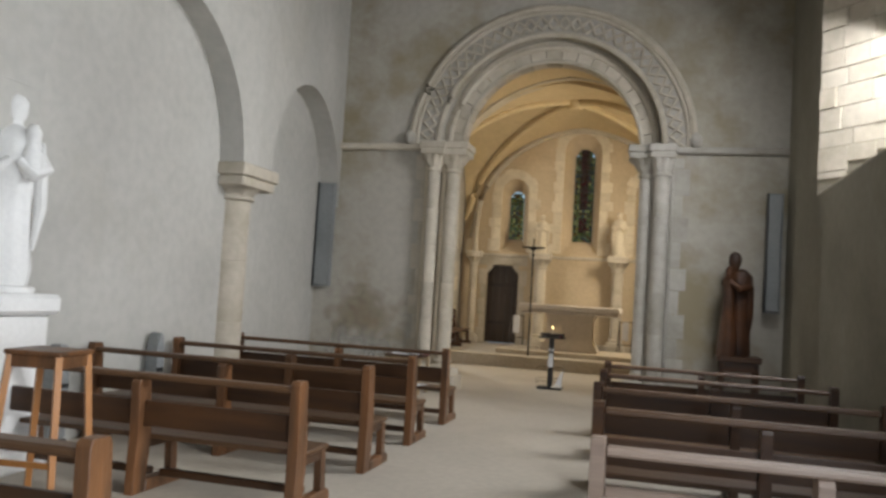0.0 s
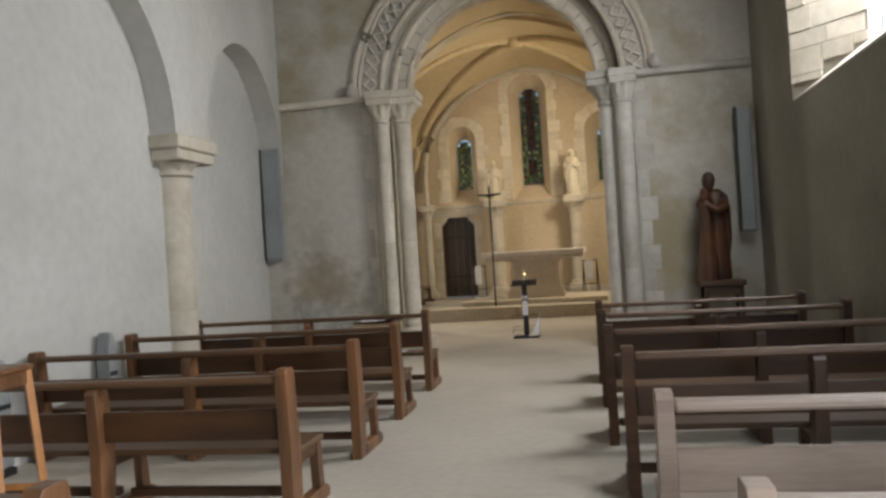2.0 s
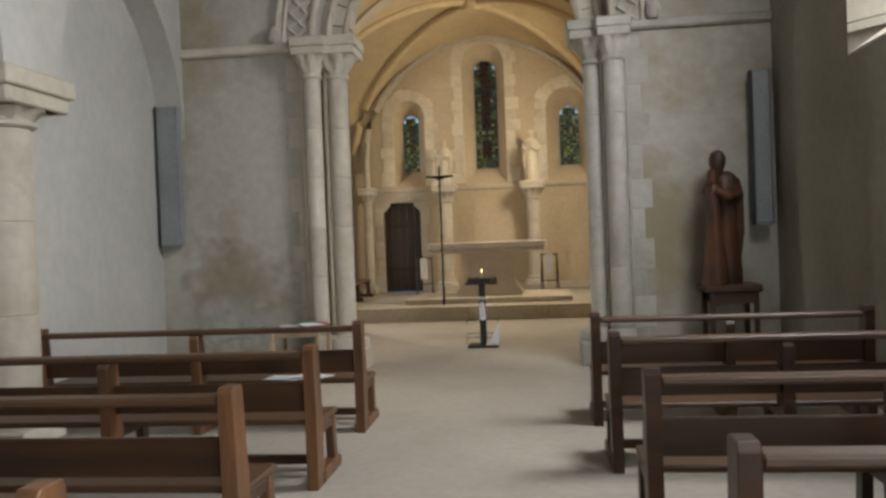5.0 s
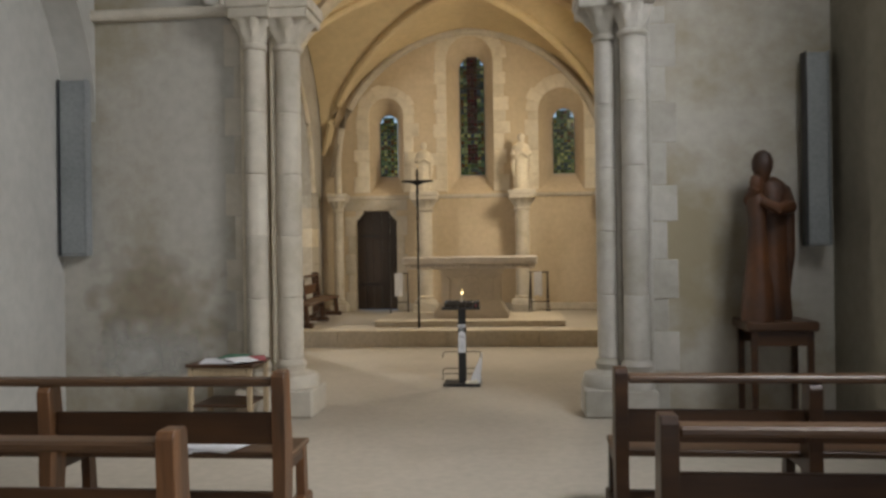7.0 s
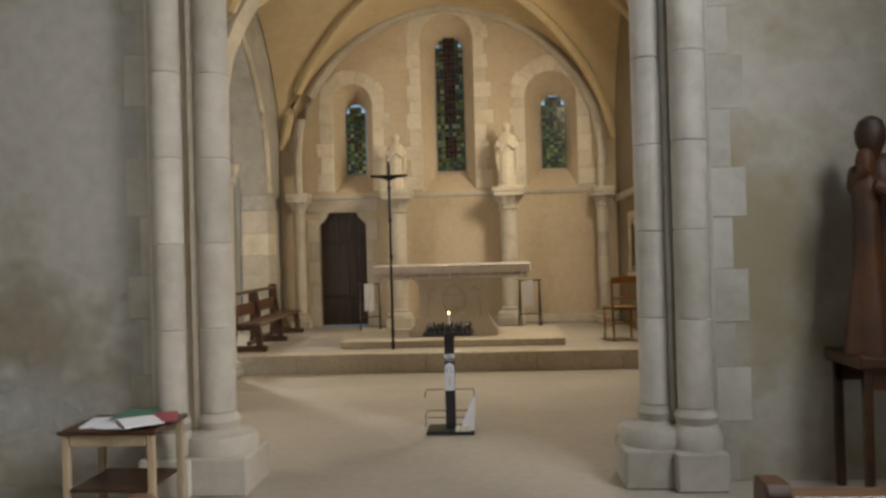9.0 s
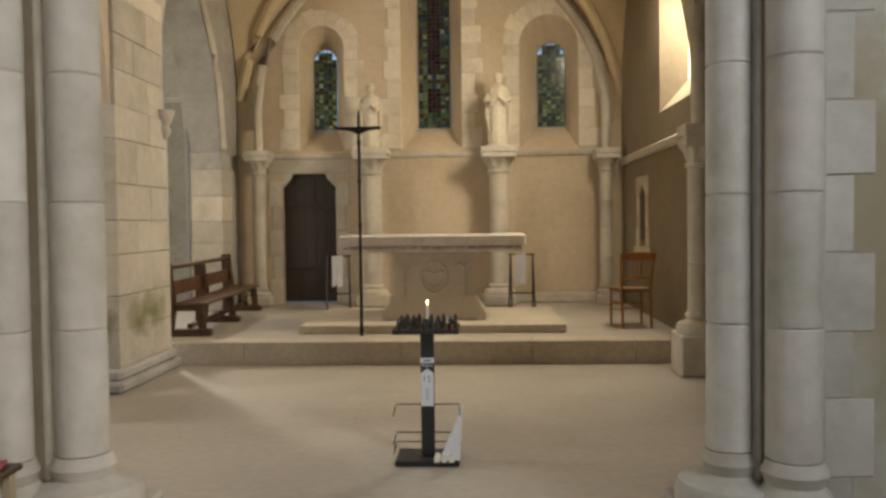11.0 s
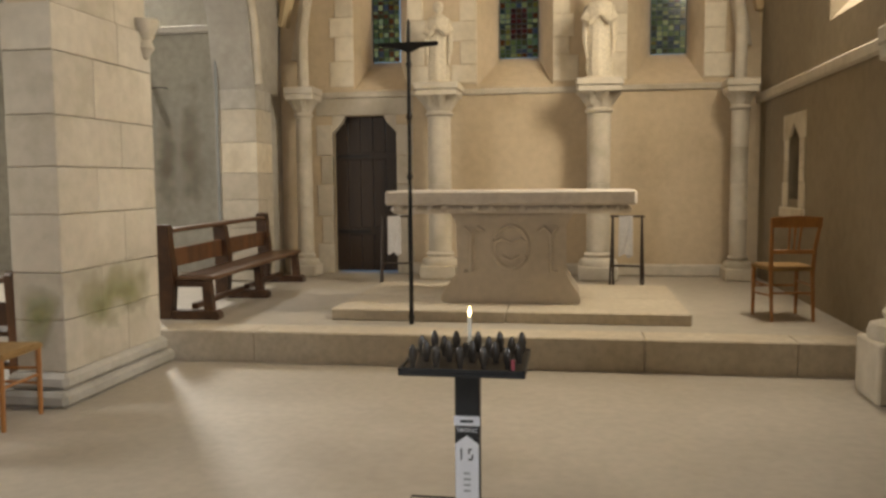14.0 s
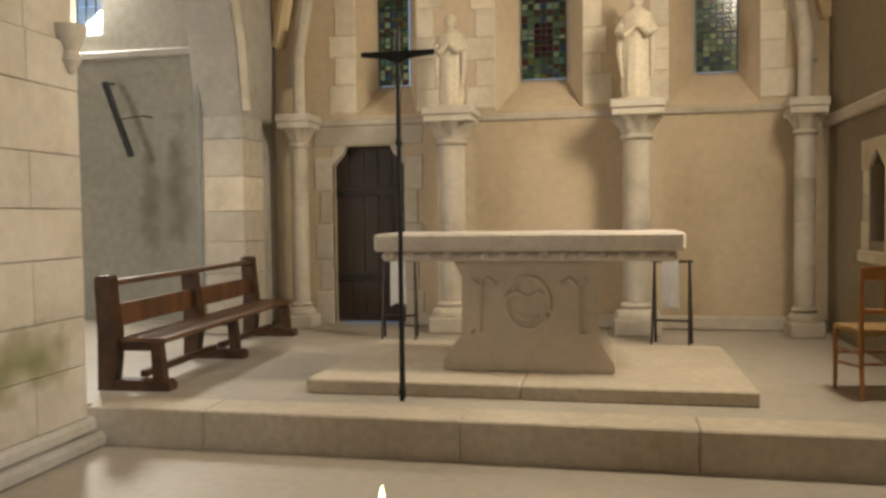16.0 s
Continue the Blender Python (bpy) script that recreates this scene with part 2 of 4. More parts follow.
def join(bm, own):
    if bm is None:
        return own
    me = bpy.data.meshes.new("tmp")
    own.to_mesh(me)
    own.free()
    bm.from_mesh(me)
    bpy.data.meshes.remove(me)
    return bm


def lathe(cx, cy, profile, seg=20, bm=None, sx=1.0, sy=1.0, wave=None):
    """profile: (radius, z) from bottom to top."""
    bm = bm or bmesh.new()
    rings = []
    for r, z in profile:
        ring = []
        for i in range(seg):
            a = 2 * math.pi * i / seg
            k = wave(a, z) if wave else 1.0
            ring.append(bm.verts.new((cx + r * k * sx * math.cos(a), cy + r * k * sy * math.sin(a), z)))
        rings.append(ring)
    for lo, hi in zip(rings, rings[1:]):
        for i in range(seg):
            bm.faces.new((lo[i], lo[(i + 1) % seg], hi[(i + 1) % seg], hi[i]))
    bm.faces.new(rings[0][::-1])
    bm.faces.new(rings[-1])
    return bm


def tube(points, r, seg=8, bm=None):
    """A round bar through points; r is one radius or one for each point."""
    bm = bm or bmesh.new()
    pts = [Vector(p) for p in points]
    rs = r if isinstance(r, (list, tuple)) else [r] * len(pts)
    rings = []
    for i, p in enumerate(pts):
        d = (pts[min(i + 1, len(pts) - 1)] - pts[max(i - 1, 0)]).normalized()
        side = d.cross(Vector((0, 0, 1)) if abs(d.z) < 0.9 else Vector((1, 0, 0))).normalized()
        up = side.cross(d)
        rings.append([bm.verts.new(p + rs[i] * (math.cos(2 * math.pi * k / seg) * side + math.sin(2 * math.pi * k / seg) * up)) for k in range(seg)])
    for lo, hi in zip(rings, rings[1:]):
        for k in range(seg):
            bm.faces.new((lo[k], lo[(k + 1) % seg], hi[(k + 1) % seg], hi[k]))
    bm.faces.new(rings[0][::-1])
    bm.faces.new(rings[-1])
    return bm


def prism(outline, depth, place, bm=None):
    """Extrudes a 2D outline; place(u, w, d) gives the point, d from 0 to depth."""
    bm = bm or bmesh.new()
    a = [bm.verts.new(place(u, w, 0)) for u, w in outline]
    b = [bm.verts.new(place(u, w, depth)) for u, w in outline]
    bm.faces.new(a)
    bm.faces.new(b[::-1])
    n = len(a)
    for i in range(n):
        bm.faces.new((a[i], b[i], b[(i + 1) % n], a[(i + 1) % n]))
    return bm


def ring_block(cu, cw, r0, r1, a0, a1, d0, d1, place, n=2, bm=None):
    """A voussoir between two radii and two angles (degrees, 0 = right)."""
    al = [radians(a0 + (a1 - a0) * i / n) for i in range(n + 1)]
    out = [(cu + r0 * math.cos(a), cw + r0 * math.sin(a)) for a in al] + [(cu + r1 * math.cos(a), cw + r1 * math.sin(a)) for a in reversed(al)]
    return prism(out, d1 - d0, lambda u, w, d: place(u, w, d0 + d), bm)


def roll_ring(cu, cw, r, thick, d, place, a0=0, a1=180, n=40, seg=8, bm=None):
    pts = [place(cu + r * math.cos(radians(a0 + (a1 - a0) * i / n)), cw + r * math.sin(radians(a0 + (a1 - a0) * i / n)), d) for i in range(n + 1)]
    return tube(pts, thick, seg, bm)


def on_y(u, w, d):
    return (u, d, w)


def on_x(u, w, d):
    return (d, u, w)


def arch_top(o, k, n):
    """Point k of n along an opening's head, from one jamb to the other. o: (u0, u1, spring, rise)"""
    u0, u1, spring, rise, pointed = o
    s = k / n
    c, a = (u0 + u1) / 2, (u1 - u0) / 2
    if rise <= 0:
        return (u0 + (u1 - u0) * s, spring)
    if pointed:
        x = (2 * s - 1)
        rr = (1 + (rise / a) ** 2) / 2
        h = math.sqrt(max(0.0, rr ** 2 - (abs(x) + rr - 1) ** 2))
        return (c + a * x, spring + a * h)
    t = math.pi * (1 - s)
    return (c + a * math.cos(t), spring + rise * math.sin(t))


def wall_mesh(place, u0, u1, z0, z1, d0, d1, openings, n=18):
    """A wall between depths d0 and d1. Each opening: (front, back, sill_front, sill_back), with
    front and back = (u0, u1, spring, rise, pointed); sill None runs down to the floor."""
    bm = bmesh.new()

    def quad(*pts):
        bm.faces.new([bm.verts.new(p) for p in pts])

    ops = sorted(openings, key=lambda o: o[0][0])
    for side, d in ((0, d0), (1, d1)):
        at = u0
        for o in ops:
            f = o[side]
            quad(place(at, z0, d), place(f[0], z0, d), place(f[0], z1, d), place(at, z1, d))
            sill = o[2 + side]
            if sill is not None:
                quad(place(f[0], z0, d), place(f[1], z0, d), place(f[1], sill, d), place(f[0], sill, d))
            for k in range(n):
                a, b = arch_top(f, k, n), arch_top(f, k + 1, n)
                quad(place(a[0], a[1], d), place(b[0], b[1], d), place(b[0], z1, d), place(a[0], z1, d))
            at = f[1]
        quad(place(at, z0, d), place(u1, z0, d), place(u1, z1, d), place(at, z1, d))
    for f, b, sf, sb in ops:
        for k in range(n):
            p, q, r, s = arch_top(f, k, n), arch_top(f, k + 1, n), arch_top(b, k + 1, n), arch_top(b, k, n)
            quad(place(p[0], p[1], d0), place(q[0], q[1], d0), place(r[0], r[1], d1), place(s[0], s[1], d1))
        lo_f, lo_b = (z0 if sf is None else sf), (z0 if sb is None else sb)
        for i in (0, 1):
            quad(place(f[i], lo_f, d0), place(f[i], f[2], d0), place(b[i], b[2], d1), place(b[i], lo_b, d1))
        if sf is not None:
            quad(place(f[0], lo_f, d0), place(f[1], lo_f, d0), place(b[1], lo_b, d1), place(b[0], lo_b, d1))
    for u in (u0, u1):
        quad(place(u, z0, d0), place(u, z1, d0), place(u, z1, d1), place(u, z0, d1))
    quad(place(u0, z1, d0), place(u1, z1, d0), place(u1, z1, d1), place(u0, z1, d1))
    bmesh.ops.remove_doubles(bm, verts=bm.verts, dist=0.0005)
    return bm


def structure(name, bm, mat, label, category="wall", smooth=False):
    return tagged(solid(name, bm, mat, None, smooth), label, category, "", "structure")

# ---------------------------------------------------------------- structure
CX, SPRING, ARCH_Y = -0.58, 3.75, 10.70     # great arch: axis, springing, west face
EAST = 20.02                                 # face of the east wall

structure("floor_nave", box(-4.6, 3.4, -3.6, 11.1, -0.2, 0.0), FLOOR, "worn smooth pale stone floor of the nave", "floor")
structure("floor_crossing", box(-9.4, 3.4, 11.1, 15.9, -0.2, 0.0), FLOOR, "worn smooth pale stone floor of the crossing", "floor")
structure("floor_chancel", box(-9.4, 2.6, 15.86, 20.6, -0.1, 0.246), FLOOR, "raised pale stone floor of the chancel", "floor")

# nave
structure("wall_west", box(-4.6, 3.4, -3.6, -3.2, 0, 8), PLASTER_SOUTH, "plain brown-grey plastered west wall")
structure("ceiling_nave", box(-4.6, 3.4, -3.6, 10.75, 8.0, 8.2), DOOR_WOOD, "dark plain timber nave ceiling", "ceiling")
left_ops = [((0.2, 3.0, 2.8, 1.4, False), (0.2, 3.0, 2.8, 1.4, False), None, None),
            ((3.78, 6.88, 2.8, 1.55, False), (3.78, 6.88, 2.8, 1.55, False), None, None)]


def skew(u, w, d):
    """The bay next to the great arch stands a few degrees askew."""
    return (d - 0.115 * (u - 7.25), u, w)


structure("wall_north_arcade", wall_mesh(on_x, -3.2, 7.25, 2.8, 8.0, -3.47, -3.76, left_ops, 26), PLASTER, "pale grey plastered wall with blind round arches")
structure("wall_north_bay", wall_mesh(skew, 7.25, 10.7, 2.8, 8.0, -3.47, -3.80, [((7.65, 10.695, 2.73, 1.52, False), (7.65, 10.695, 2.73, 1.52, False), None, None)], 30), PLASTER, "pale grey plastered wall with a blind round arch")
structure("wall_north_pier", box(-3.762, -3.465, -3.2, 3.77, 0, 2.81, 0.01), PLASTER, "pale plastered wall pier below the arcade")
structure("wall_north", box(-4.1, -3.76, -3.2, 7.25, 0, 8), PLASTER, "pale grey plastered recessed wall")
structure("wall_north_recess", prism([(7.25, -3.80), (10.72, -3.80), (10.72, -4.3), (7.25, -4.3)], 8.0, lambda u, w, d: skew(u, d, w)), PLASTER, "pale grey plastered recessed wall")


def nave_window(y):
    return ((y, y + 3.4, 4.9, 1.5, False), (y + 1.0, y + 2.65, 4.9, 0.85, False), 2.80, 3.22)


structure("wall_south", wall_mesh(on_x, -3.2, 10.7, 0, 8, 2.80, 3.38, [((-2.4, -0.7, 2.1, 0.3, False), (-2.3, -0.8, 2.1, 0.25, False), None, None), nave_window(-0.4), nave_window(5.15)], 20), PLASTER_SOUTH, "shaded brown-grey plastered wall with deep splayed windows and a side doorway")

# wall of the great arch, in two orders
structure("wall_arch", wall_mesh(on_y, -4.55, 3.35, 0, 8, ARCH_Y, 10.95, [((CX - 1.68, CX + 1.68, SPRING, 1.68, False), (CX - 1.68, CX + 1.68, SPRING, 1.68, False), None, None)], 40), PLASTER_ARCH, "stained plaster wall round the great arch")
structure("wall_arch_inner", wall_mesh(on_y, -4.55, 3.35, 0, 8, 10.952, 11.2, [((CX - 1.65, CX + 1.65, SPRING, 1.65, False), (CX - 1.65, CX + 1.65, SPRING, 1.65, False), None, None)], 40), STONE, "inner stone order of the great arch")

# crossing and chancel
structure("wall_chancel_north", wall_mesh(on_x, 11.2, 15.58, 0, 6.6, -3.53, -3.80, [((11.35, 14.40, 2.6, 1.9, True), (11.35, 14.40, 2.6, 1.9, True), None, None)], 24), PLASTER_WARM, "plastered wall with pointed arch to the aisle")
structure("wall_chancel_north_east", wall_mesh(on_x, 15.58, EAST, 0, 6.6, -4.02, -4.55, [((15.66, 19.1, 2.6, 2.5, True), (15.66, 19.1, 2.6, 2.5, True), None, None)], 24), STONE_GREY, "weathered stone wall with pointed arch")
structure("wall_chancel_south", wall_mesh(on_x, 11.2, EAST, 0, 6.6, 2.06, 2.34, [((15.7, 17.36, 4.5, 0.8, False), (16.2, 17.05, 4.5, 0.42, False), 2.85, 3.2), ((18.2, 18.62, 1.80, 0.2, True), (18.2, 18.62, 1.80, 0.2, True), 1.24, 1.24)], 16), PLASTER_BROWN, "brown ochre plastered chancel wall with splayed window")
structure("niche_back", box(2.26, 2.30, 18.1, 18.7, 1.15, 2.1), DOOR_WOOD, "dark back of the small wall niche", "niche")
# (x centre, glass half width, spring, sill) of the three lancets
LANCETS = [(-2.66, 0.18, 4.18, 3.06, 0.36), (-0.89, 0.25, 5.28, 3.06, 0.48), (1.0, 0.215, 4.18, 3.05, 0.46)]
FACES = [(-2.66, 0.36), (-0.92, 0.48), (0.93, 0.46)]
east_ops = []
for (gx, gw, sp, sill, fw), (fx, fh) in zip(LANCETS, FACES):
    east_ops.append(((fx - fh, fx + fh, sp + 0.12, fh, False), (gx - gw, gx + gw, sp, gw, False), 2.66, sill))
structure("wall_east", wall_mesh(on_y, -4.6, 2.4, 2.56, 6.8, EAST, EAST + 0.42, east_ops, 18), PLASTER_WARM, "ochre plastered east wall with three lancets")
structure("wall_east_lower", wall_mesh(on_y, -4.6, 2.4, 0.2, 2.558, EAST - 0.02, EAST + 0.42, [((-3.32, -2.46, 2.32, 0, False), (-3.32, -2.46, 2.32, 0, False), None, None)], 4), PLASTER_WARM, "ochre plastered lower east wall with a doorway")

# aisle
structure("wall_aisle_north", wall_mesh(on_x, 11.0, 20.3, 0, 5.6, -9.0, -9.4, [((12.2, 14.2, 3.6, 1.0, False), (12.5, 13.9, 3.6, 0.7, False), 2.6, 2.8)], 16), CONCRETE, "grey plastered aisle wall with a window")
structure("wall_aisle_east", wall_mesh(on_y, -9.4, -4.5, 0, 5.6, 20.0, 20.4, [((-6.92, -6.26, 4.8, 0.33, False), (-6.88, -6.32, 4.8, 0.28, False), 3.78, 3.84)], 12), CONCRETE, "grey plastered aisle wall with a ledge and window")
structure("wall_aisle_west", box(-9.4, -4.5, 10.96, 11.3, 0, 5.6), CONCRETE, "plain grey aisle wall")
structure("ceiling_aisle", box(-9.4, -3.99, 11.0, 20.4, 5.6, 5.8), CONCRETE, "plain aisle ceiling", "ceiling")
structure("ledge_aisle", box(-9.0, -4.5, 19.93, 20.0, 3.46, 3.56, 0.015), STONE_GREY, "moulded stone ledge along the aisle wall", "ledge")


def vault(name, y0, y1, x0, x1, spring, rise, label):
    bm = bmesh.new()
    n = 36
    grid = []
    for j in range(n + 1):
        row = []
        for i in range(n + 1):
            u, v = -1 + 2 * i / n, -1 + 2 * j / n

            def h(s):
                rr = 1.12
                return math.sqrt(max(0.0, rr ** 2 - (abs(s) + rr - 1) ** 2)) / math.sqrt(rr ** 2 - (rr - 1) ** 2)

            z = spring + rise * max(h(u), h(v)) + 0.18 * (1 - u * u) * (1 - v * v)
            row.append(bm.verts.new((x0 + (x1 - x0) * (u + 1) / 2, y0 + (y1 - y0) * (v + 1) / 2, z)))
        grid.append(row)
    for j in range(n):
        for i in range(n):
            bm.faces.new((grid[j][i], grid[j][i + 1], grid[j + 1][i + 1], grid[j + 1][i]))
    g = bmesh.ops.extrude_face_region(bm, geom=bm.faces[:])
    for v in g["geom"]:
        if isinstance(v, bmesh.types.BMVert):
            v.co.z += 0.2
    ob = structure(name, bm, VAULT, label, "ceiling", True)

    def z_at(u):
        rr = 1.12
        return math.sqrt(max(0.0, rr ** 2 - (abs(u) + rr - 1) ** 2)) / math.sqrt(rr ** 2 - (rr - 1) ** 2)

    rib_bm = bmesh.new()
    for s in (1, -1):
        pts = []
        for i in range(33):
            u = -0.99 + 1.98 * i / 32
            pts.append((x0 + (x1 - x0) * (u + 1) / 2, y0 + (y1 - y0) * (s * u + 1) / 2, spring + rise * z_at(u) + 0.18 * (1 - u * u) ** 2 - 0.03))
        tube(pts, 0.085, 8, rib_bm)
    ribs = structure(name.replace("ceiling", "trim_ribs"), rib_bm, VAULT, "golden stone cross ribs of the vault", "vault ribs", True)
    zc = spring + rise + 0.18
    part("boss", lathe((x0 + x1) / 2, (y0 + y1) / 2, [(0.16, zc - 0.2), (0.2, zc - 0.12), (0.2, zc)], 16), VAULT, ribs, "", True)
    return ob


vault("ceiling_vault_east", 15.45, EAST + 0.02, -4.0, 2.08, 3.15, 2.85, "golden plastered rib vault of the chancel")
vault("ceiling_vault_west", 11.15, 15.45, -3.7, 2.08, 3.3, 2.75, "golden plastered rib vault of the crossing")
structure("ceiling_chancel", box(-4.6, 2.4, 11.2, 20.5, 6.9, 7.0), VAULT, "flat cover above the vaults", "ceiling")

# transverse arch between the two bays, and the wall arch of the east end
tr = bmesh.new()
for k in range(32):
    a, b = arch_top((-3.62, 2.02, 3.1, 2.95, True), k, 32), arch_top((-3.62, 2.02, 3.1, 2.95, True), k + 1, 32)
    c, d = arch_top((-4.1, 2.5, 3.1, 3.4, True), k + 1, 32), arch_top((-4.1, 2.5, 3.1, 3.4, True), k, 32)
    prism([a, b, c, d], 0.42, lambda u, w, t: (u, 15.25 + t, w), tr)
structure("trim_transverse_arch", tr, STONE, "plain pointed stone arch across the chancel", "arch")
wr = bmesh.new()
tube([(arch_top((-3.78, 1.86, 3.05, 2.92, True), k, 32)[0], EAST - 0.03, arch_top((-3.78, 1.86, 3.05, 2.92, True), k, 32)[1]) for k in range(33)], 0.085, 8, wr)
structure("trim_wall_rib", wr, STONE, "pale stone wall rib above the lancets", "vault ribs", True)

# string courses
structure("trim_string_arch", box(-4.17, CX - 1.3, ARCH_Y - 0.10, ARCH_Y, 3.66, 3.76, 0.02), STONE, "moulded pale stone string course", "string course")
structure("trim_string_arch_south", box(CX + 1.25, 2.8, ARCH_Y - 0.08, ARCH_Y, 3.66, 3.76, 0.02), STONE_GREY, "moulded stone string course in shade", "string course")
structure("trim_string_east", box(-3.9, 2.06, EAST - 0.05, EAST, 2.55, 2.63, 0.015), STONE, "thin stone string course below the lancets", "string course")
structure("trim_string_south", box(2.0, 2.06, 11.2, EAST, 2.36, 2.48, 0.02), STONE, "projecting stone string course", "string course")
structure("baseboard_south", box(1.96, 2.06, 11.2, 15.8, 0.0, 0.42, 0.03), STONE_GREY, "low stone plinth along the wall", "plinth")
structure("baseboard_east", box(-2.4, 2.06, EAST - 0.08, EAST - 0.02, 0.246, 0.40, 0.02), STONE, "low stone plinth below the east wall", "plinth")


def step_slabs():
    step = thing("step_chancel", "worn pale stone step up to the chancel", "step", kind="structure")
    cuts = (-3.6, -2.75, -1.05, 0.35, 1.45, 2.05)
    for a, b in zip(cuts, cuts[1:]):
        part("slab", box(a + 0.0015, b - 0.0015, 15.76, 16.1, -0.02, 0.252, 0.010), STEP, step)


step_slabs()


def column(name, x, y, r, z0, z1, base_h, cap_h, cap_w, label, mat=STONE, plinth=None, drum=0.45, abacus=0.14, plinth_h=None, category="column"):
    """A round shaft of drums between a moulded base on a plinth and a leaf capital."""
    t = thing(name, label, category, kind="structure")
    w = plinth or r * 1.5
    ph = plinth_h or base_h * 0.5
    part("plinth", box(x - w, x + w, y - w, y + w, z0, z0 + ph, 0.015), mat, t)
    bz = z0 + ph
    bh = base_h - ph
    part("base", lathe(x, y, [(w * 0.98, bz), (w, bz + bh * 0.25), (w * 0.92, bz + bh * 0.45), (r * 1.08, bz + bh * 0.6), (r * 1.25, bz + bh * 0.8), (r * 1.02, bz + bh)], 20), mat, t, "", True)
    a = z0 + base_h
    top = z1 - cap_h - abacus
    n = max(1, round((top - a) / drum))
    for i in range(n):
        lo, hi = a + (top - a) * i / n, a + (top - a) * (i + 1) / n
        part("drum", lathe(x, y, [(r - 0.008, lo), (r, lo + 0.008), (r, hi - 0.008), (r - 0.008, hi)], 20), mat, t, "", True)

    def leaf(ang, z):
        k = (z - top) / cap_h
        return 1 + 0.10 * math.sin(8 * ang) * (0.3 + k) + 0.04 * math.sin(16 * ang + 9 * k)

    rows = [(r * 1.04, top), (r * 1.2, top + 0.02), (r * 1.2, top + 0.045), (r * 1.02, top + 0.06)]
    rows += [(r * 1.02 + (cap_w * 0.94 - r * 1.02) * (k / 6) ** 1.5, top + 0.06 + (cap_h - 0.06) * k / 6) for k in range(1, 7)]
    part("capital", lathe(x, y, rows, 32, wave=lambda ang, z: leaf(ang, z) if z > top + 0.07 else 1.0), mat, t, "carved leaf capital", True)
    ab = box(x - cap_w, x + cap_w, y - cap_w, y + cap_w, z1 - abacus * 0.55, z1, 0.012)
    box(x - cap_w * 0.93, x + cap_w * 0.93, y - cap_w * 0.93, y + cap_w * 0.93, z1 - abacus, z1 - abacus * 0.55, 0.01, ab)
    part("abacus", ab, mat, t)
    return t


# shafts of the great arch
column("column_arch", -2.27, 10.56, 0.10, 0, 3.76, 0.50, 0.26, 0.20, "slender pale stone shaft with leaf capital", STONE, 0.17, 0.6, 0.2)
column("column_arch", -2.0, 10.68, 0.115, 0, 3.76, 0.50, 0.26, 0.27, "pale stone shaft with carved leaf capital", STONE, 0.26, 0.6, 0.2)
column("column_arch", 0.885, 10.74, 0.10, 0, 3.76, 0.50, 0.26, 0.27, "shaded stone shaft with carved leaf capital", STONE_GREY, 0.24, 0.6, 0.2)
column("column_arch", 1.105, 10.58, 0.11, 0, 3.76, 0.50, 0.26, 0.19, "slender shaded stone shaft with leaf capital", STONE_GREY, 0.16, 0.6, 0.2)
# chancel columns carrying the two saints, corner and wall shafts
column("column_east", -1.83, 19.62, 0.145, 0.246, 2.655, 0.34, 0.24, 0.275, "pale stone column with carved capital by the wall", STONE, 0.235, 0.7, 0.16)
column("column_east", 0.12, 19.62, 0.14, 0.246, 2.655, 0.34, 0.24, 0.275, "pale stone column with fluted capital by the wall", STONE, 0.235, 0.7, 0.16)
column("column_corner", -3.62, 19.72, 0.10, 0.246, 2.66, 0.30, 0.22, 0.20, "slim stone corner shaft with leaf capital", STONE, 0.17, 0.5, 0.16)
column("column_corner", 1.76, 19.66, 0.10, 0.246, 2.62, 0.30, 0.20, 0.19, "slim stone corner shaft with plain capital", STONE, 0.17, 0.4, 0.16)
column("column_wall", 1.95, 15.20, 0.105, 0.0, 2.44, 0.62, 0.20, 0.17, "banded stone wall shaft on a tall plinth", STONE, 0.22, 0.42, 0.22, 0.40)
# nave column under the arcade
nave_col = column("column_nave", -3.79, 7.27, 0.215, 0, 2.56, 0.28, 0.15, 0.34, "round pale column with carved capital against the wall", STONE, 0.27, 0.8, 0.02)
ab = box(-3.85, -3.42, 6.84, 7.70, 2.66, 2.80, 0.012)
box(-3.85, -3.45, 6.88, 7.66, 2.54, 2.66, 0.02, ab)
part("abacus", ab, STONE, nave_col, "broad pale stone abacus")

# upper shafts from corner capitals into the ribs
structure("trim_shaft_north", tube([(-3.62, 19.75, 2.66), (-3.64, 19.8, 3.3), (-3.6, 19.85, 3.7)], [0.07, 0.07, 0.06], 10), STONE, "upper stone wall shaft", "shaft", True)
structure("trim_shaft_south", tube([(1.76, 19.7, 2.62), (1.78, 19.76, 3.3), (1.74, 19.85, 3.7)], [0.07, 0.07, 0.06], 10), STONE, "upper stone wall shaft", "shaft", True)
structure("trim_shaft_wall", tube([(1.97, 15.2, 2.44), (1.96, 15.25, 3.6)], 0.085, 10), STONE, "upper stone wall shaft", "shaft", True)


for x, y in ((-2.40, 10.62), (-2.135, 10.655)):
    structure("trim_fillet", tube([(x, y, 0.02), (x, y, 3.5)], 0.026, 8), SURROUND, "thin pale stone roll between the shafts", "moulding", True)
for x, y in ((0.985, 10.665), (1.24, 10.66)):
    structure("trim_fillet", tube([(x, y, 0.02), (x, y, 3.5)], 0.026, 8), STONE_GREY, "thin grey stone roll between the shafts", "moulding", True)


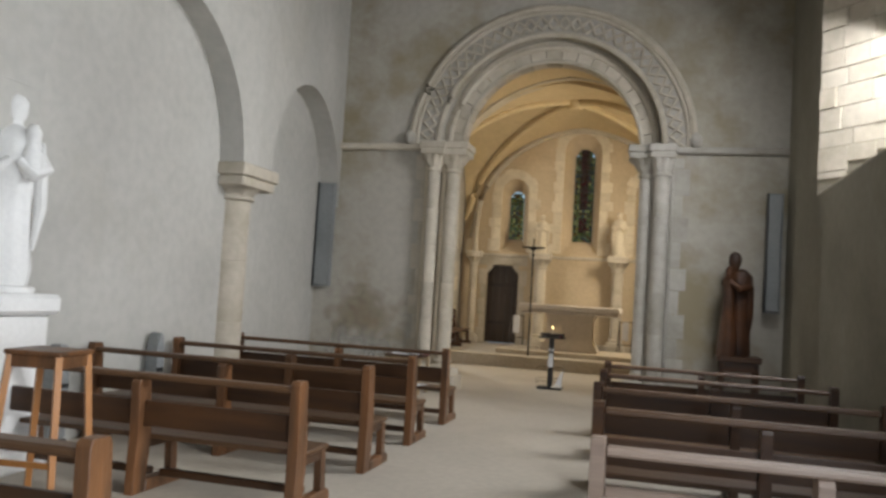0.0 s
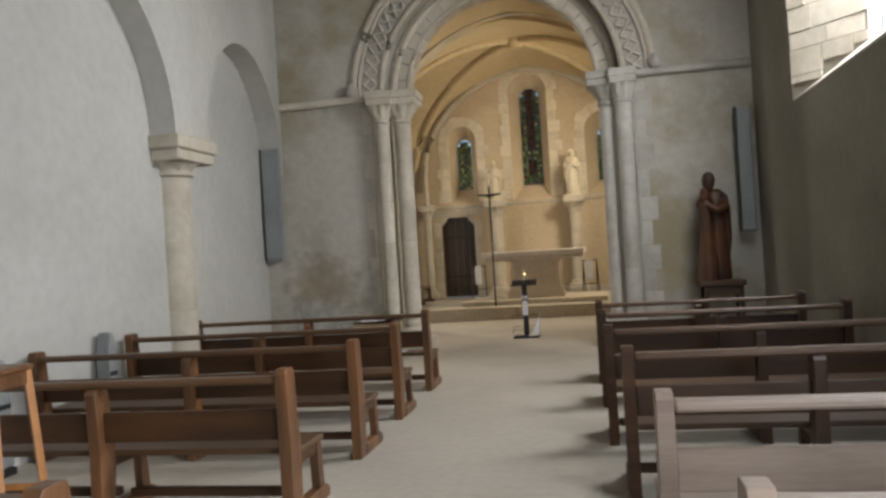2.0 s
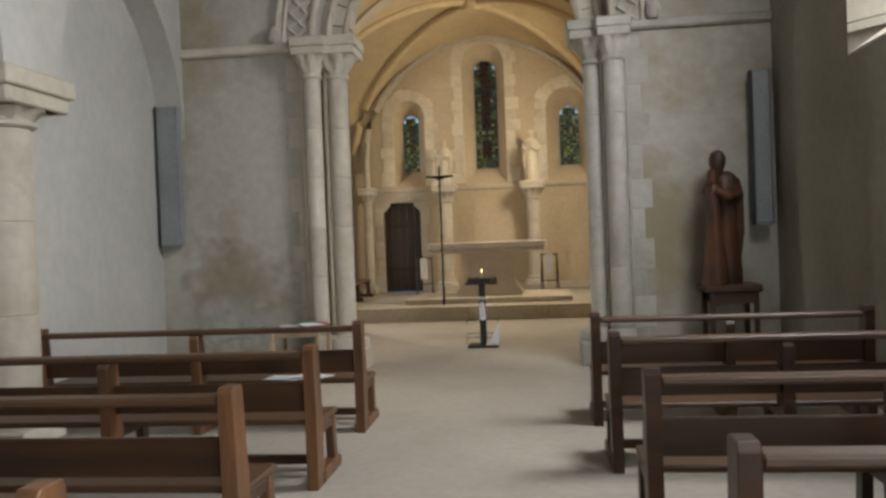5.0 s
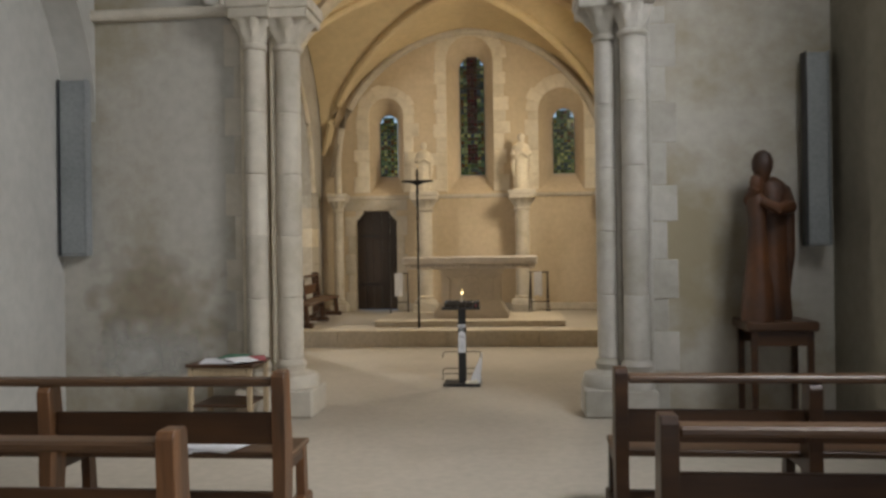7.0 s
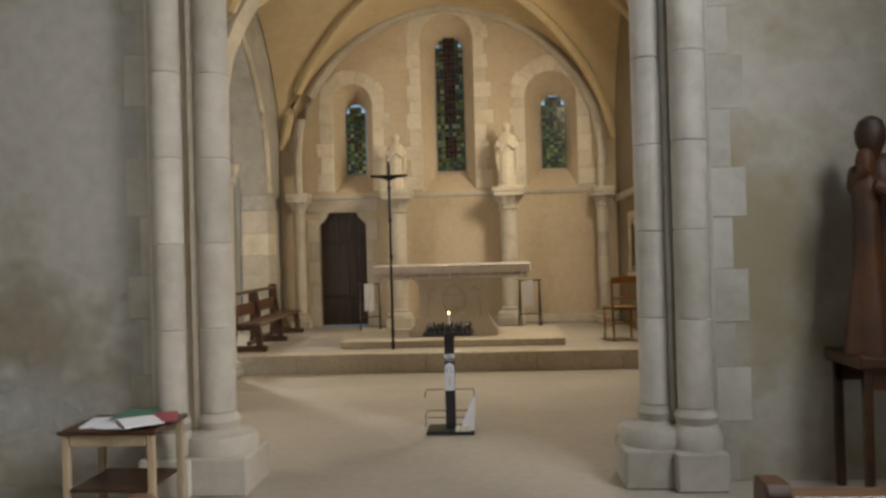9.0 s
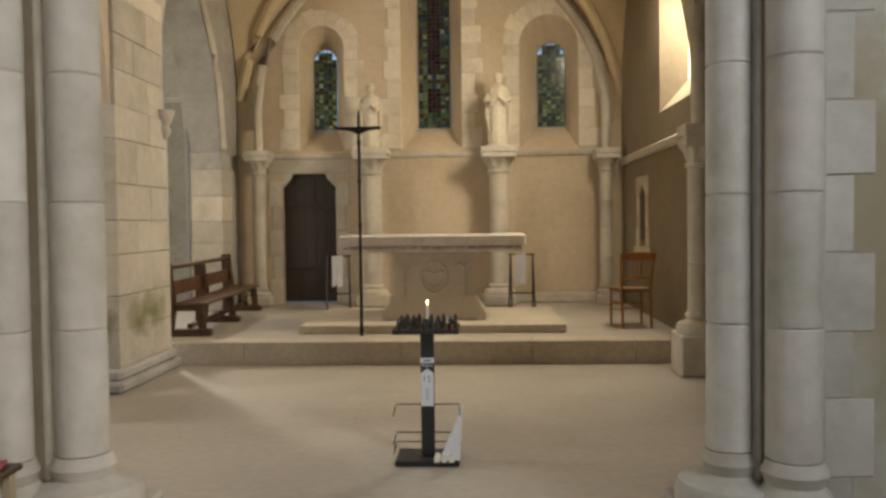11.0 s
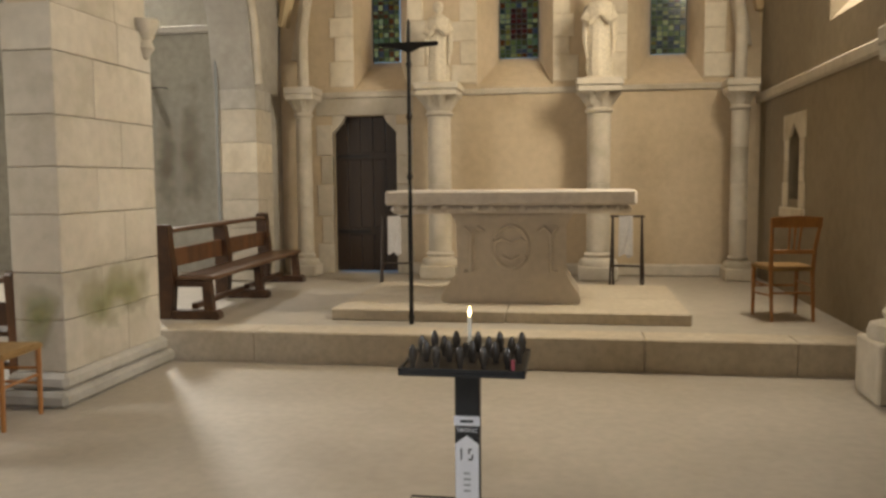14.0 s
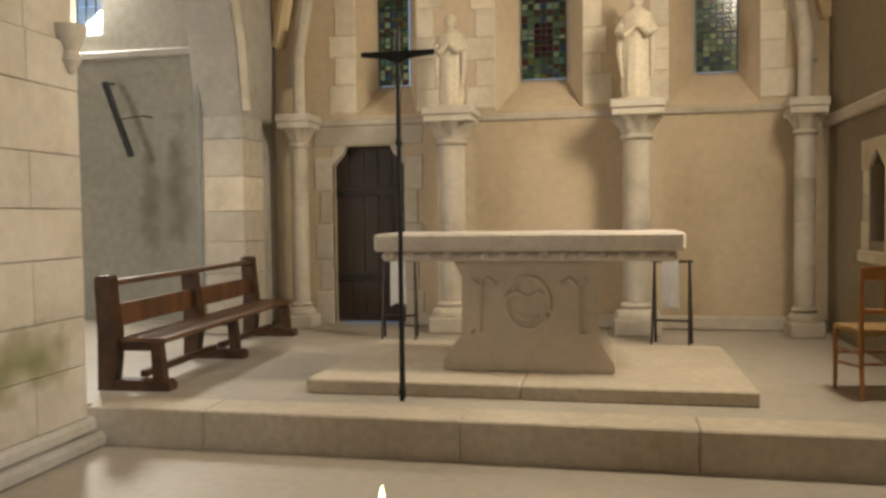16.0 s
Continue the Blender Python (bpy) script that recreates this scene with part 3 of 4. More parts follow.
def niche_frame():
    t = thing("trim_niche", "pale stone frame round a small wall niche", "niche frame", kind="structure")
    for z, h in ((1.16, 0.26), (1.42, 0.22), (1.64, 0.22)):
        part("stone", box(2.045, 2.075, 18.00 + 0.05 * (z > 1.4), 18.19, z, z + h - 0.004, 0.006), SURROUND, t)
        part("stone", box(2.045, 2.075, 18.63, 18.82 - 0.04 * (z > 1.4), z, z + h - 0.004, 0.006), SURROUND, t)
    part("lintel", prism([(18.0, 1.86), (18.19, 1.86), (18.41, 2.03), (18.63, 1.86), (18.82, 1.86), (18.82, 2.12), (18.0, 2.12)], 0.03, lambda u, w, d: (2.045 + d, u, w)), SURROUND, t)
    part("sill", box(2.02, 2.075, 17.98, 18.84, 1.05, 1.155, 0.01), SURROUND, t)


niche_frame()


def great_arch():
    t = thing("trim_great_arch", "round stone arch with carved lattice band", "arch", kind="structure")
    n = 19
    for i in range(n):
        a0, a1 = 180 * i / n + 0.25, 180 * (i + 1) / n - 0.25
        part("voussoir", ring_block(CX, SPRING, 1.345, 1.66, a0, a1, 10.925, 11.215, on_y, 2), STONE, t)
    for i in range(n):
        a0, a1 = 180 * i / n + 0.25, 180 * (i + 1) / n - 0.25
        part("voussoir", ring_block(CX, SPRING, 1.74, 2.02, a0, a1, 10.675, 10.72, on_y, 2), STONE_GREY, t)
    part("roll", roll_ring(CX, SPRING, 1.70, 0.045, 10.67, on_y, n=48), STONE, t, "", True)
    part("roll", roll_ring(CX, SPRING, 1.37, 0.035, 10.94, on_y, n=48), STONE, t, "", True)
    part("roll", roll_ring(CX, SPRING, 1.58, 0.05, 10.93, on_y, n=48), STONE, t, "", True)
    part("hood_mould", roll_ring(CX, SPRING, 2.11, 0.055, 10.67, on_y, n=48), STONE, t, "moulded stone hood", True)
    part("roll", roll_ring(CX, SPRING, 2.03, 0.03, 10.655, on_y, n=48), STONE, t, "", True)
    bm = bmesh.new()
    m = 34
    for s in (0, 1):
        pts = []
        for i in range(m + 1):
            r = 1.77 if (i + s) % 2 else 1.98
            a = math.pi * i / m
            pts.append((CX + r * math.cos(a), 10.655, SPRING + r * math.sin(a)))
        for p, q in zip(pts, pts[1:]):
            tube([p, q], 0.022, 5, bm)
    part("lattice", bm, STONE, t, "carved stone lattice")
    for s in (-1, 1):
        part("head_stop", lathe(CX + s * 2.13, 10.62, [(0.05, 3.75), (0.085, 3.79), (0.09, 3.86), (0.06, 3.93), (0.02, 3.96)], 12), STONE_GREY, t, "weathered carved stop", True)
    return t


great_arch()


def quoins(name, label, x0, x1, y0, y1, z0, z1, course, mat, seed, split_y=False):
    """Coursed ashlar standing a little proud of the wall behind it."""
    t = thing(name, label, "stonework", kind="structure")
    rnd = random.Random(seed)
    z, k = z0, 0
    while z < z1 - 0.1:
        h = min(course * rnd.uniform(0.85, 1.2), z1 - z)
        if z1 - z - h < 0.12:
            h = z1 - z
        e = rnd.uniform(0.0, 0.005)
        use = rnd.choice((STONE, STONE, STONE, SURROUND, STONE_GREY)) if split_y else mat
        if split_y:
            c = y0 + (y1 - y0) * (0.36 if k % 2 else 0.62)
            part("stone", box(x0, x1 + e, y0 - 2 * e, c - 0.002, z + 0.002, z + h - 0.002, 0.006), use, t)
            part("stone", box(x0, x1 + e * 0.5, c + 0.002, y1, z + 0.002, z + h - 0.002, 0.006), use, t)
        else:
            ext = 0.09 if k % 2 else 0.0
            part("stone", box(x0 - (ext if x0 < CX else 0), x1 + (ext if x0 > CX else 0), y0 - e, y1, z + 0.002, z + h - 0.002, 0.005), mat, t)
        z += h
        k += 1
    return t


# ashlar of the arch jambs, pier and wall ends
quoins("trim_jamb_north", "coursed pale stones of the arch jamb", -2.42, CX - 1.637, 10.96, 11.22, 0.0, 3.62, 0.36, STONE, 3)
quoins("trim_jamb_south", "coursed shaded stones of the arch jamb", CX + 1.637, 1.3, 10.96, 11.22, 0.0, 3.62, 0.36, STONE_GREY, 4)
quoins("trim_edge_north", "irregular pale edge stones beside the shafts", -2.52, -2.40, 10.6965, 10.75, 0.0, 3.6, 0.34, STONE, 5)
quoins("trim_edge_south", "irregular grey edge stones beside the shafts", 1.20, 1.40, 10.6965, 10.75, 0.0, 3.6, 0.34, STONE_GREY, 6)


def pier():
    t = quoins("pillar_north", "massive square pier of pale mossy stone blocks", -3.83, -3.475, 14.36, 15.60, 0.22, 2.62, 0.36, STONE_MOSS, 7, True)
    part("plinth", box(-3.92, -3.415, 14.25, 15.73, 0.0, 0.11, 0.03), STONE_GREY, t, "dark chamfered plinth")
    part("plinth", box(-3.88, -3.44, 14.30, 15.67, 0.11, 0.22, 0.03), STONE_GREY, t)
    quoins("pillar_north_upper", "upper courses of the stone pier", -3.84, -3.495, 14.42, 15.575, 2.62, 6.0, 0.36, STONE, 8, True)
    part("corbel", lathe(-3.47, 15.52, [(0.02, 2.42), (0.07, 2.5), (0.05, 2.56), (0.1, 2.66), (0.11, 2.72)], 12), STONE, t, "small carved corbel", True)
    tagged(t, kind="structure")


pier()
quoins("pillar_east_end", "coursed stones of the wall end by the bench", -4.5, -4.008, 19.085, 19.6, 0.246, 2.6, 0.34, STONE, 9, True)


def surround(name, fx, fh, spring, sill, seed, width=0.27):
    """Long and short stones round a lancet."""
    t = thing(name, "irregular pale stone surround of a lancet window", "window surround", kind="structure")
    rnd = random.Random(seed)
    for s in (-1, 1):
        z, k = sill, 0
        while z < spring - 0.05:
            h = min(rnd.uniform(0.22, 0.34), spring - z)
            w = width * (0.80 if k % 2 else 1.12) * rnd.uniform(0.82, 1.2)
            a, b = fx + s * fh, fx + s * (fh + w)
            part("stone", box(min(a, b), max(a, b), EAST - 0.014, EAST + 0.02, z + 0.003, z + h - 0.003, 0.006), SURROUND, t)
            z += h
            k += 1
    n = 9
    for i in range(n):
        w = width * rnd.uniform(0.85, 1.1)
        part("voussoir", ring_block(fx, spring, fh, fh + w, 180 * i / n + 0.4, 180 * (i + 1) / n - 0.4, EAST - 0.014, EAST + 0.02, on_y, 3), SURROUND, t)
    return t


for i, ((gx, gw, sp, sill, _), (fx, fh)) in enumerate(zip(LANCETS, FACES)):
    surround("trim_surround_%d" % (i + 1), fx, fh, sp + 0.12, 2.70, 20 + i)


def lancet(name, gx, gw, spring, sill, seed, band):
    """Leaded panes, saddle bars and frame of one stained window."""
    t = thing(name, "narrow stained glass lancet in green and blue", "window", "lancet windows", "structure")
    rnd = random.Random(seed)
    y = EAST + 0.36
    lead = bmesh.new()
    cols = max(4, round(2 * gw / 0.068))
    z = sill
    while z < spring + gw:
        h = rnd.uniform(0.04, 0.085)
        for c in range(cols):
            x0, x1 = gx - gw + 2 * gw * c / cols, gx - gw + 2 * gw * (c + 1) / cols
            xm = max(abs(x0 - gx), abs(x1 - gx)) * 0.97
            if z + h > spring and xm ** 2 + (z + h - spring) ** 2 > (gw * 1.04) ** 2:
                continue
            mid = band and abs((x0 + x1) / 2 - gx) < gw * 0.36 and (z > sill + 0.85 or sill + 0.22 < z < sill + 0.62)
            pane = bmesh.new()
            pane.faces.new([pane.verts.new(p) for p in ((x0, y, z), (x1, y, z), (x1, y, z + h), (x0, y, z + h))])
            part("pane", pane, STAINED_DARK if mid else STAINED, t).visible_shadow = False
        half = gw if z < spring else math.sqrt(max(0.0, gw * gw - (z - spring) ** 2))
        if half > 0.02:
            box(gx - half, gx + half, y - 0.012, y - 0.001, z - 0.005, z + 0.005, 0, lead)
        z += h
    for c in range(cols + 1):
        x = gx - gw + 2 * gw * c / cols
        top = spring + math.sqrt(max(0, gw * gw - (x - gx) ** 2))
        box(x - 0.005, x + 0.005, y - 0.014, y - 0.001, sill, top, 0, lead)
    part("leading", lead, LEAD, t, "dark lead lines")
    k = sill + 0.42
    while k < spring + gw * 0.5:
        part("saddle_bar", box(gx - gw, gx + gw, y - 0.02, y - 0.005, k, k + 0.018), IRON, t)
        k += 0.46
    return t


for i, (gx, gw, sp, sill, _) in enumerate(LANCETS):
    lancet("window_%d" % (i + 1), gx, gw, sp, sill, 40 + i, i == 1)


def plain_window(name, axis, d, u0, u1, sill, spring, rise, mat, label):
    t = thing(name, label, "window", kind="structure")
    n = 4
    top = spring + rise
    for i in range(n):
        a, b = u0 + (u1 - u0) * i / n, u0 + (u1 - u0) * (i + 1) / n
        z = sill
        while z < top - 0.02:
            h = min(0.42, top - z)
            bm = bmesh.new()
            place = on_x if axis == "x" else on_y
            bm.faces.new([bm.verts.new(place(*p, d)) for p in ((a + 0.006, z + 0.006), (b - 0.006, z + 0.006), (b - 0.006, z + h - 0.006), (a + 0.006, z + h - 0.006))])
            part("pane", bm, mat, t).visible_shadow = False
            z += h
    fr = bmesh.new()
    for i in range(n + 1):
        u = u0 + (u1 - u0) * i / n
        if axis == "x":
            box(d - 0.01, d + 0.012, u - 0.008, u + 0.008, sill, top, 0, fr)
        else:
            box(u - 0.008, u + 0.008, d - 0.01, d + 0.012, sill, top, 0, fr)
    part("window_frame", fr, LEAD, t, "thin dark glazing bars")
    return t


plain_window("window_4", "x", 3.36, 6.1, 7.85, 3.18, 4.9, 0.9, CLEAR, "bright frosted window in a deep splay")
plain_window("window_5", "x", 3.36, 0.55, 2.3, 3.18, 4.9, 0.9, CLEAR, "bright frosted window in a deep splay")
plain_window("window_6", "x", 2.335, 16.15, 17.1, 3.15, 4.5, 0.45, AMBER, "sunlit amber glazed chancel window")
plain_window("window_7", "x", -9.38, 12.45, 13.95, 2.75, 3.6, 0.75, CLEAR, "bright aisle window")
plain_window("window_8", "y", 20.38, -6.88, -6.32, 3.82, 4.8, 0.3, CLEAR, "bright small aisle window")


def rubble_jamb():
    """Bare coursed stones lining the far splay of the nave window."""
    t = thing("trim_window_stones", "bare pale rubble stones lining a window splay", "stonework", kind="structure")
    rnd = random.Random(12)
    a, b = Vector((2.805, 8.545, 0)), Vector((3.37, 7.81, 0))
    along = (b - a).normalized()
    nrm = Vector((-along.y, along.x, 0))
    if nrm.y > 0:
        nrm = -nrm
    z = 2.84
    while z < 5.0:
        h = rnd.uniform(0.16, 0.30)
        s = 0.0
        L = (b - a).length
        while s < L - 0.05:
            w = min(rnd.uniform(0.2, 0.48), L - s)
            e = rnd.uniform(0.008, 0.03)
            lift = 0.42 * (s + w) / L if z < 3.25 else 0.0
            p, q = a + along * (s + 0.006), a + along * (s + w - 0.006)
            z0 = max(z + 0.006, 2.82 + lift)
            if z + h - 0.006 > z0 + 0.03:
                bm = prism([(0, z0), (1, z0), (1, z + h - 0.006), (0, z + h - 0.006)], 1.0, lambda u, ww, d: tuple((p + (q - p) * u + nrm * (e if d else -0.03)) + Vector((0, 0, ww))))
                part("stone", bm, STONE, t)
            s += w
        z += h


rubble_jamb()
structure("window_sill_1", prism([(5.15, 0), (8.55, 0), (7.85, 1), (6.1, 1)], 0.02, lambda u, w, d: (2.805 + 0.565 * w, u, 2.806 + 0.42 * w + d)), STONE, "sloping pale stone window sill", "sill")

# ---------------------------------------------------------------- things


def make_pew(length, label, group, m, worn=WOOD_END, board=WOOD, plain=WOOD, heavy=1.0):
    """An oak pew that faces +y, its back along x from 0 to length."""
    t = thing("pew", label, "pew", group, at=m)
    posts = (0.0, length / 2, length)
    for k, x in enumerate(posts):
        x0, x1 = x - 0.034 * heavy, x + 0.034 * heavy
        top = 0.764 if k == 1 else 0.845
        out = [(-0.07, 0.0), (0.056, 0.0), (0.085, 0.30), (0.085, 0.44), (0.062, 0.60), (0.048, top - 0.02), (0.035, top), (-0.06, top), (-0.078, top - 0.025), (-0.06, 0.42)]
        post = prism([(u, w) for u, w in out], x1 - x0, lambda u, w, d: (x0 + d, u, w))
        bmesh.ops.bevel(post, geom=post.edges[:], offset=0.004, segments=1, affect='EDGES')
        part("end_post" if k != 1 else "middle_post", post, worn, t)
        runner = prism([(0.058, 0.0), (0.50, 0.0), (0.50, 0.055), (0.47, 0.08), (0.075, 0.08)], 0.075 * heavy, lambda u, w, d: (x - 0.0375 * heavy + d, u, w))
        bmesh.ops.bevel(runner, geom=runner.edges[:], offset=0.007, segments=1, affect='EDGES')
        part("foot_runner", runner, worn, t)
        leg = prism([(0.36, 0.081), (0.44, 0.081), (0.415, 0.349), (0.345, 0.349)], 0.05 * heavy, lambda u, w, d: (x - 0.025 * heavy + d, u, w))
        part("leg", leg, worn, t)
        part("seat_bracket", box(x - 0.022, x + 0.022, 0.088, 0.345, 0.29, 0.349, 0.006), WOOD, t)
    part("seat", box(-0.03, length + 0.03, 0.09, 0.46, 0.35, 0.385, 0.008), WOOD_RAIL if plain is WOOD else plain, t)
    g = 0.034 * heavy + 0.001
    part("top_rail", box(g, length - g, -0.065, 0.045, 0.766, 0.806, 0.011), WOOD_RAIL if plain is WOOD else plain, t)
    for a, b in zip(posts, posts[1:]):
        part("backboard", box(a + g, b - g, -0.012, 0.022, 0.452, 0.622, 0.006), board, t)
        part("stretcher", box(a + g + 0.004, b - g - 0.004, 0.20, 0.26, 0.08, 0.13, 0.006), WOOD, t)
    return t


left_rows = [(-1.18, 7.55, 2.56), (-1.15, 6.16, 2.52), (-1.12, 4.87, 2.55), (-1.08, 3.50, 2.30), (-0.90, 1.30, 2.50)]
right_rows = [(0.60, 7.72, 1.93), (0.63, 6.50, 1.98), (0.67, 5.15, 2.02), (0.76, 3.90, 1.96), (0.85, 2.50, 1.9), (0.97, 1.28, 1.78)]
for x, y, w in left_rows:
    make_pew(w, "dark oak pew with orange-worn end posts", "pews by the white wall", pose(x - w + 0.03, y, 0, 0, 0, random.uniform(-1, 1)))
for x, y, w in right_rows:
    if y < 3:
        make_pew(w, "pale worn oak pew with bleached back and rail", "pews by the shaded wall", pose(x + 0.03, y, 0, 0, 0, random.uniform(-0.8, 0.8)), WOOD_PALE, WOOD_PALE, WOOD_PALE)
    else:
        make_pew(w, "dark oak pew with flat top rail", "pews by the shaded wall", pose(x + 0.03, y, 0, 0, 0, random.uniform(-0.8, 0.8)), WOOD)
make_pew(2.72, "dark oak pew with reddish backboard in the chancel", "chancel pews", pose(-3.93, 19.03, 0.246, 0, 0, -90 + 3), WOOD, WOOD_END, WOOD, 1.7)
make_pew(2.2, "dark oak pew standing in the aisle", "aisle pews", pose(-6.3, 14.9, 0, 0, 0, -4))
make_pew(2.2, "dark oak pew standing in the aisle", "aisle pews", pose(-6.3, 13.9, 0, 0, 0, -4))


def make_chair(m, group, label):
    t = thing("rush_chair", label, "chair", group, at=m)
    for x in (-0.19, 0.19):
        part("front_leg", tube([(x, 0.18, 0), (x, 0.18, 0.44)], [0.014, 0.019], 8), CHAIR_WOOD, t, "", True)
        part("back_leg", tube([(x * 0.92, -0.22, 0), (x * 0.92, -0.18, 0.42), (x * 0.96, -0.20, 0.62), (x * 1.08, -0.26, 0.88)], [0.015, 0.019, 0.018, 0.014], 8), CHAIR_WOOD, t, "", True)
        part("stretcher", tube([(x, 0.18, 0.2), (x * 0.92, -0.2, 0.22)], 0.009, 6), CHAIR_WOOD, t)
        part("stretcher", tube([(x, 0.18, 0.30), (x * 0.92, -0.19, 0.30)], 0.009, 6), CHAIR_WOOD, t)
    part("stretcher", tube([(-0.19, 0.18, 0.26), (0.19, 0.18, 0.26)], 0.009, 6), CHAIR_WOOD, t)
    part("stretcher", tube([(-0.18, -0.2, 0.24), (0.18, -0.2, 0.24)], 0.009, 6), CHAIR_WOOD, t)
    seat = prism([(-0.21, 0.21), (0.21, 0.21), (0.185, -0.2), (-0.185, -0.2)], 0.04, lambda u, w, d: (u, w, 0.425 + d))
    bmesh.ops.bevel(seat, geom=seat.edges[:], offset=0.012, segments=2, affect='EDGES')
    part("seat", seat, STRAW, t, "woven straw seat")
    tr = prism([(-0.215, 0.80), (0.215, 0.80), (0.21, 0.885), (0, 0.90), (-0.21, 0.885)], 0.025, lambda u, w, d: (u, -0.27 + (0.88 - w) * 0.2 + d, w))
    part("top_rail", tr, CHAIR_WOOD, t)
    part("middle_rail", box(-0.185, 0.185, -0.215, -0.195, 0.575, 0.61, 0.005), CHAIR_WOOD, t)
    for x in (-0.05, 0.0, 0.05):
        part("spindle", tube([(x * 0.8, -0.205, 0.60), (x, -0.24, 0.81)], 0.009, 6), CHAIR_WOOD, t)
    return t


make_chair(pose(1.62, 16.95, 0.246, 0, 0, 8), "", "honey-brown wooden chair with straw seat by the wall")
for x, y, r in ((-3.70, 13.96, -86), (-3.64, 13.46, -92), (-4.42, 13.92, -90), (-4.62, 13.35, -88)):
    make_chair(pose(x, y, 0, 0, 0, r), "chairs by the pier", "honey-brown wooden chair with straw seat beside the pier")


def make_statue(name, label, mat, m, h, lean=0.0, arms=True, child=False, fold=9):
    """A robed standing figure as one plain carved mesh."""
    bm = bmesh.new()
    s = h / 1.6

    def folds(a, z):
        k = max(0.0, 1 - z / (1.25 * s))
        return 1 + 0.10 * k * math.sin(fold * a + 2 * z) + 0.04 * math.sin(5 * a - 3 * z / s)

    prof = [(0.25, 0), (0.26, 0.03), (0.25, 0.05), (0.20, 0.06), (0.21, 0.2), (0.185, 0.5), (0.18, 0.75), (0.185, 0.95), (0.205, 1.1), (0.215, 1.2), (0.20, 1.27), (0.12, 1.33), (0.07, 1.36), (0.062, 1.39), (0.085, 1.43), (0.098, 1.48), (0.10, 1.52), (0.094, 1.555), (0.075, 1.585), (0.045, 1.605), (0.008, 1.612)]
    lathe(0, 0, [(r * s, z * s) for r, z in prof], 36, bm, 1.0, 0.78, lambda a, z: folds(a, z) if 0.06 * s < z < 1.3 * s else 1.0)
    if arms:
        for x in (-1, 1):
            tube([(x * 0.19 * s, 0, 1.22 * s), (x * 0.24 * s, -0.05 * s, 1.02 * s), (x * 0.15 * s, -0.17 * s, 0.95 * s), (x * 0.03 * s, -0.19 * s, 1.06 * s)], [0.06 * s, 0.075 * s, 0.06 * s, 0.035 * s], 10, bm)
            tube([(x * 0.22 * s, -0.04 * s, 1.05 * s), (x * 0.24 * s, -0.04 * s, 0.7 * s), (x * 0.20 * s, -0.06 * s, 0.35 * s)], [0.06 * s, 0.05 * s, 0.015 * s], 8, bm)
    if child:
        lathe(0.13 * s, -0.14 * s, [(0.05 * s, 0.92 * s), (0.085 * s, 1.0 * s), (0.08 * s, 1.12 * s), (0.04 * s, 1.2 * s), (0.06 * s, 1.25 * s), (0.065 * s, 1.3 * s), (0.03 * s, 1.36 * s)], 14, bm)
    for v in bm.verts:
        v.co.x += lean * v.co.z
        k = noise.noise(v.co * 9 / s) * 0.012 * s
        v.co.x += k
        v.co.y += k
    ob = solid(name, bm, mat, None, True)
    ob.matrix_basis = m
    return tagged(ob, label, "statue")


make_statue("saint_statue", "cream stone statue of a veiled figure on a capital", STATUE_STONE, pose(-1.83, 19.62, 2.655), 1.0, 0.0, True, False, 7)
make_statue("saint_statue", "cream stone statue of a robed man on a capital", STATUE_STONE, pose(0.12, 19.62, 2.655), 1.13, 0.0, True, False, 11)


def carried_child_statue():
    """A robed figure bending over a child that stands on a rock, one carved mesh."""
    bm = bmesh.new()

    def folds(a, z):
        return 1 + 0.07 * math.sin(8 * a + 2.5 * z) * max(0.25, 1 - z)

    lathe(0.06, 0.02, [(0.19, 0.0), (0.20, 0.05), (0.18, 0.3), (0.165, 0.62), (0.18, 0.9), (0.185, 1.04), (0.15, 1.13), (0.07, 1.18)], 32, bm, 1.0, 0.85, folds)
    lathe(-0.02, -0.05, [(0.05, 1.13), (0.07, 1.19), (0.095, 1.25), (0.10, 1.31), (0.08, 1.37), (0.03, 1.40)], 16, bm)
    lathe(-0.11, -0.15, [(0.16, 0.0), (0.155, 0.12), (0.135, 0.3), (0.105, 0.46), (0.095, 0.62), (0.088, 0.82), (0.098, 0.95), (0.085, 1.0), (0.045, 1.04), (0.055, 1.08), (0.062, 1.13), (0.05, 1.18), (0.02, 1.20)], 24, bm, 1.0, 0.85, folds)
    tube([(0.20, 0.0, 1.06), (0.19, -0.16, 0.93), (0.06, -0.25, 0.90), (-0.10, -0.25, 0.98)], [0.065, 0.07, 0.05, 0.035], 10, bm)
    tube([(-0.10, 0.0, 1.06), (-0.17, -0.12, 0.98), (-0.13, -0.2, 1.08)], [0.06, 0.055, 0.035], 10, bm)
    tube([(0.22, -0.05, 0.95), (0.24, -0.03, 0.55), (0.20, -0.04, 0.15)], [0.06, 0.05, 0.02], 8, bm)
    for v in bm.verts:
        k = noise.noise(v.co * 9) * 0.012
        v.co.x += k
        v.co.y += k
    ob = solid("wooden_statue", bm, STATUE_WOOD, None, True)
    ob.matrix_basis = pose(2.13, 10.38, 0.86) @ Matrix.Diagonal((0.84, 0.9, 1, 1))
    tagged(ob, "dark brown and orange statue embracing a child", "statue")


carried_child_statue()
make_statue("wall_statue", "red-robed painted statue on a wall bracket", STATUE_RED, pose(1.84, 13.58, 1.27, 0, 0, -70), 0.88, 0.0, True, False, 8)
make_statue("white_statue", "white plaster statue on a white pedestal", STATUE_WHITE, pose(-3.49, 3.55, 1.27, 0, 0, 50), 1.44, 0.0, True, True, 9)


